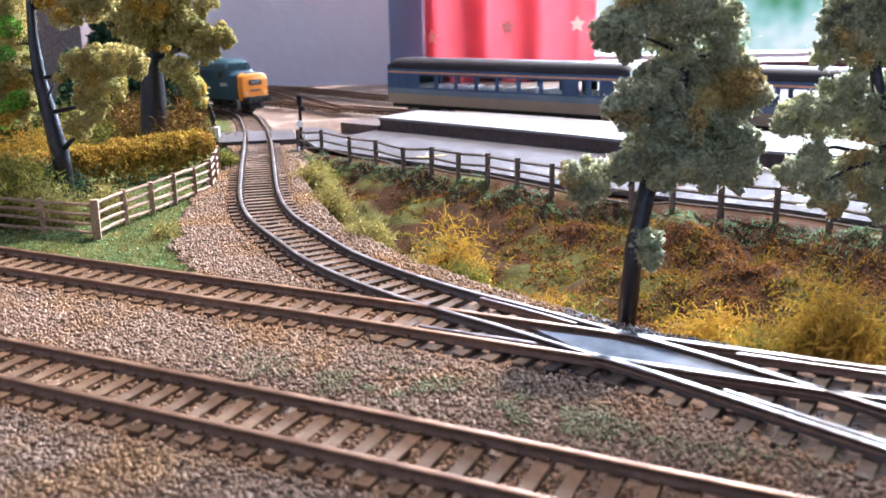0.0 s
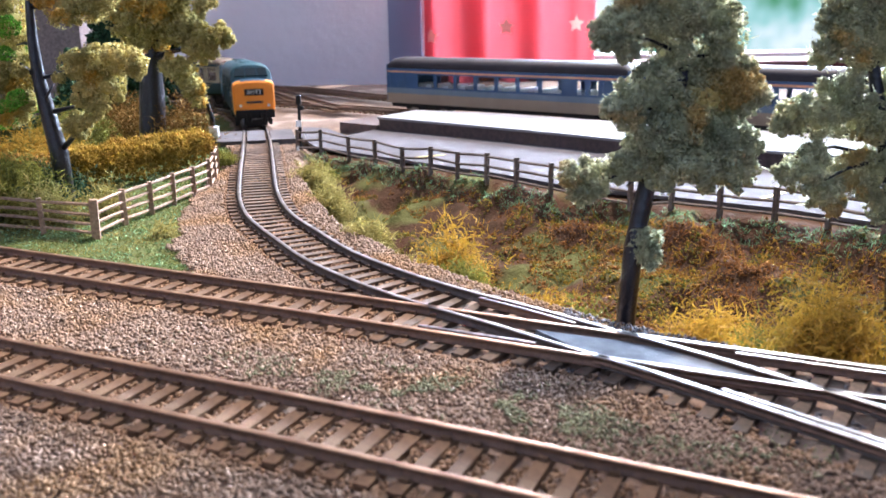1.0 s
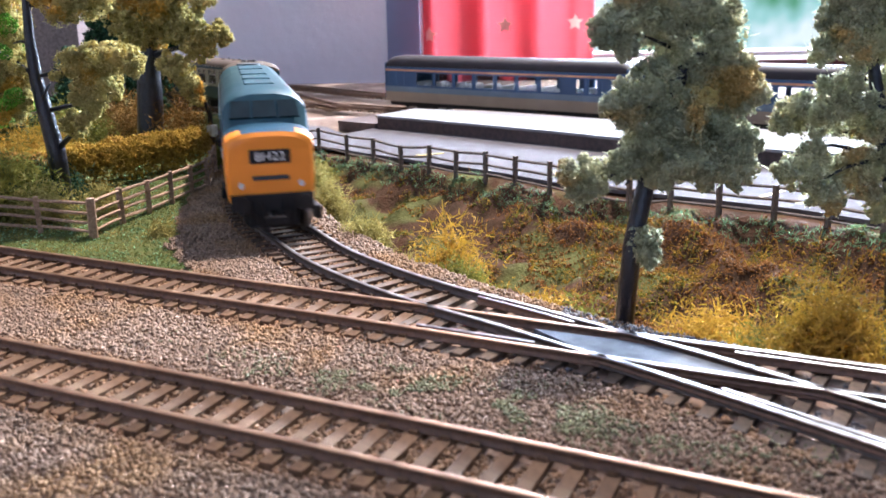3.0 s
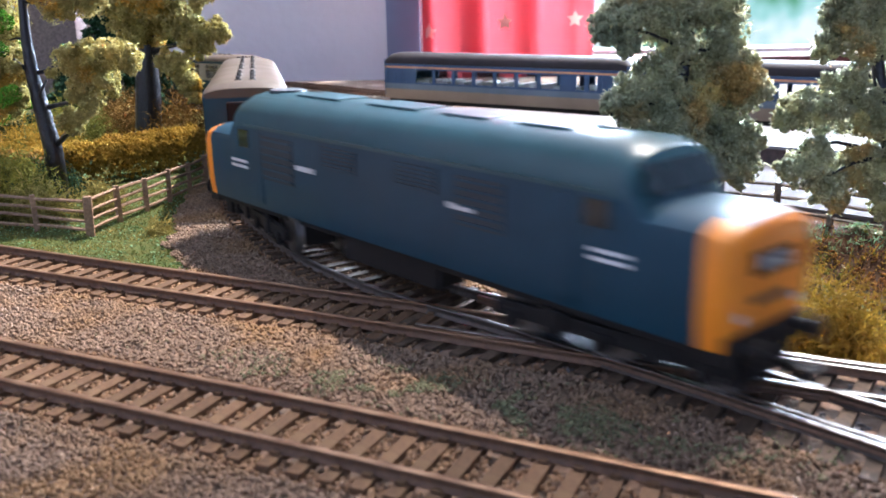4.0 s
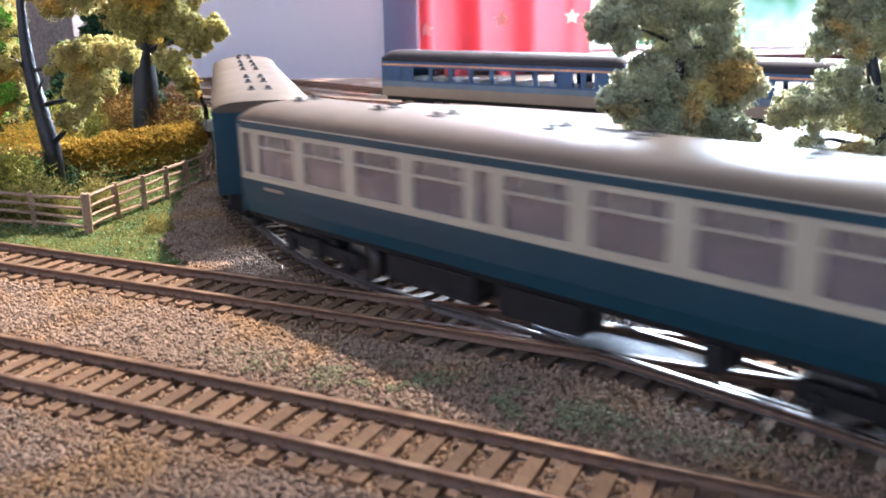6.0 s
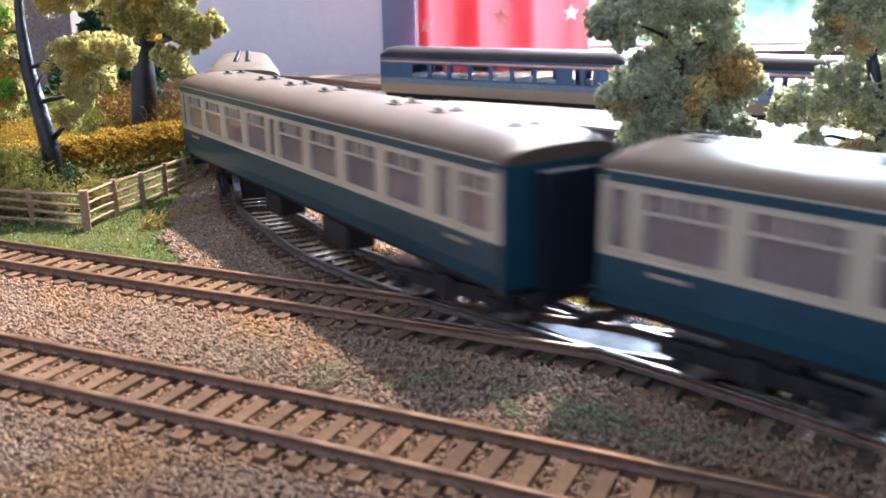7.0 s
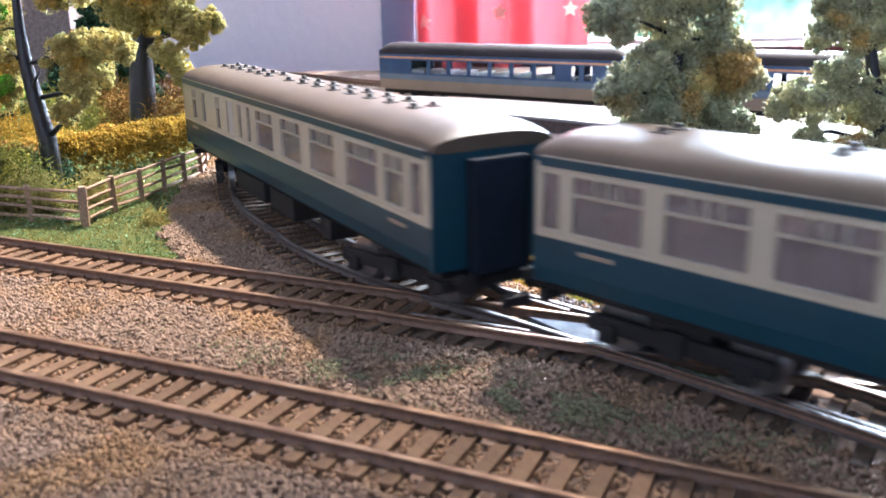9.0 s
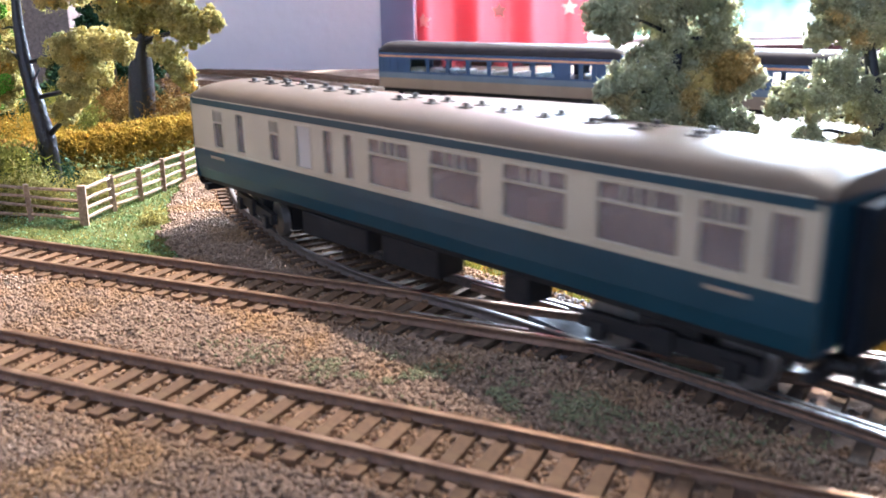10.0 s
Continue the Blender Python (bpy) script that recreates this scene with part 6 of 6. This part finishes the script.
def lawn():
    n = 90000
    P = np.stack([rs.uniform(-0.30, -0.06, n), rs.uniform(0.25, 0.60, n)], 1)
    db, sb = dist_line(P, BL[::25])
    dc, sc = dist_line(P, CL[::25])
    w = fbm(P, 60, 1.0) * 0.006
    P = P[(sb > 0) & (db > 0.0150 + w) & (sc < 0) & (dc > np.clip(0.018 + (0.51 - P[:, 1]) * 0.13, 0.018, 0.05) + w)]
    thin = fbm(P, 90, 4.0) + rs.random(len(P)) * 0.8 > -0.15
    P = P[thin]
    blades("grass", P, 0.0010, 0.00018, M["grass"], "short green static grass with dry patches", 0.7)
    Q = P[rs.random(len(P)) < 0.15]
    V, F = grains(np.c_[Q, height(Q)], rs.uniform(0.0003, 0.0007, len(Q)), rs)
    tagged(np_mesh("flock", V, F, M["moss"]), "pale green flock on the lawn", "ground cover", kind="stuff")


def bank():
    n = 260000
    P = np.stack([rs.uniform(-0.10, 0.30, n), rs.uniform(0.14, 0.58, n)], 1)
    P = P[P[:, 0] < P[:, 1] * 0.56 + 0.03]
    de, se = dist_line(P, EDGE_LINE)
    df, sf = dist_line(P, FENCE_LINE)
    m = (se > 0) & (sf < 0) & (de > 0.002)
    P, de, df = P[m], de[m], df[m]
    f1, f2 = fbm(P, 32, 9.0), fbm(P, 75, 5.0)
    r = rs.random(len(P))
    score = f1 + 0.35 * f2 + (r - 0.5) * 0.55
    top = df < 0.0125 + 0.009 * f2
    right = np.clip((P[:, 0] - 0.02) / 0.08, 0, 1)
    moss = top & (r < 0.90)
    rust = ~moss & (score > -0.02)
    gold = ~moss & ~rust & (r < 0.22 + 0.2 * right)
    olive = ~moss & ~rust & ~gold
    left = np.clip((0.075 - P[:, 0]) / 0.06, 0, 1)
    bare = (f2 > 0.62 - 0.78 * left) & ~top
    crumb = rs.random(len(P)) < 0.30
    for mk, mt, lb in ((rust, M["rust"], "rust-brown crumbled flock on the bank"), (olive, M["olive"], "olive crumbled flock on the bank"), (gold, M["hedge"], "golden-brown crumbled flock on the bank")):
        Q = P[mk & crumb & ~bare]
        V, F = grains(np.c_[Q, height(Q) + rs.uniform(-0.0003, 0.0007, len(Q))], rs.uniform(0.0003, 0.0008, len(Q)), rs)
        tagged(np_mesh("bank_flock", V, F, mt), lb, "ground cover", kind="stuff")
    bare |= crumb
    for nm, mk, ln, mt, lb in (("bank_cover", rust & ~bare, 0.0014, M["rust"], "rust-brown matted fibres on the bank"), ("bank_cover", olive & ~bare, 0.0013, M["olive"], "olive matted fibres on the bank"),
                               ("bank_cover", gold & ~bare, 0.0019, M["gold"], "golden dry fibres on the bank"), ("bank_cover", moss, 0.0009, M["moss"], "pale green flock along the bank top")):
        blades(nm, P[mk], ln, 0.00019, mt, lb, 1.3, 1.0)


lawn()
bank()
M["scatter"] = mat("grey_green_scatter", (0.20, 0.19, 0.10), (0.15, 0.145, 0.075), 0.95, scale=200, island=0.4)
# green scatter between the near tracks
Q = np.stack([rs.normal(0.010, 0.030, 4600), rs.normal(0.0, 0.0060, 4600)], 1)
Q[:, 1] += 0.185 - 0.44 * Q[:, 0]
Q = Q[(fbm(Q, 80, 7.0) > 0.0)]
dq, _ = dist_line(Q, AL[::25])
dq2, _ = dist_line(Q, BL[::25])
Q = Q[(dq > 0.011) & (dq2 > 0.013)]
V, F = grains(np.c_[Q, height(Q) + 0.0020], rs.uniform(0.0002, 0.00045, len(Q)), rs)
tagged(np_mesh("flock", V, F, M["scatter"]), "thin grey-green flock between the tracks", "ground cover", kind="stuff")


# ---------------------------------------------------------------- what moves
NOSE_AT = [(-0.5, -0.840), (0.0, -0.743), (0.5, -0.646), (1.0, -0.550), (1.5, -0.451), (2.0, -0.350), (2.5, -0.2535), (2.7, -0.2145), (3.8, 0.006), (4.0, 0.042), (4.5, 0.137), (5.0, 0.222), (5.5, 0.296), (6.8, 0.486), (7.5, 0.5845), (8.8, 0.744), (9.5, 0.8035), (10.0, 0.849), (10.5, 0.892)]


def nose_s(t):
    a = np.array(NOSE_AT)
    m = np.gradient(a[:, 1], a[:, 0])
    i = int(np.clip(np.searchsorted(a[:, 0], t) - 1, 0, len(a) - 2))
    h = a[i + 1, 0] - a[i, 0]
    u = (t - a[i, 0]) / h
    return ((2 * u ** 3 - 3 * u ** 2 + 1) * a[i, 1] + (u ** 3 - 2 * u ** 2 + u) * h * m[i] + (-2 * u ** 3 + 3 * u ** 2) * a[i + 1, 1] + (u ** 3 - u ** 2) * h * m[i + 1])


def heading(s):
    d = at_s(CL, CS, s + 0.004) - at_s(CL, CS, s - 0.004)
    return math.degrees(math.atan2(d[1], d[0]))


def motions():
    vehicles = [(LOCO, LOCO_BOGIES, LOCO_LEN / 2, 0.080)]
    for k, (c, bg) in enumerate(COACHES):
        vehicles.append((c, bg, 0.3797 + 0.266 * k, 0.088))
    times = [i * 0.1 for i in range(101)]
    for ob, bogies, back, piv in vehicles:
        rows, turn = [], ([], [])
        for t in times:
            s = nose_s(t) - back
            f, r = at_s(CL, CS, s + piv), at_s(CL, CS, s - piv)
            c = (f + r) / 2
            a = math.degrees(math.atan2(f[1] - r[1], f[0] - r[0]))
            zf, zr = track_z(f[1]), track_z(r[1])
            rows.append((t, pose(c[0], c[1], float(zf + zr) / 2, 0, -math.degrees(math.atan2(zf - zr, 2 * piv)), a)))
            for k, sg in ((0, 1), (1, -1)):
                turn[k].append((t, pose(sg * piv, 0, 0, 0, 0, heading(s + sg * piv) - a)))
        walk(ob, rows)
        for k in (0, 1):
            walk(bogies[k], turn[k])


motions()
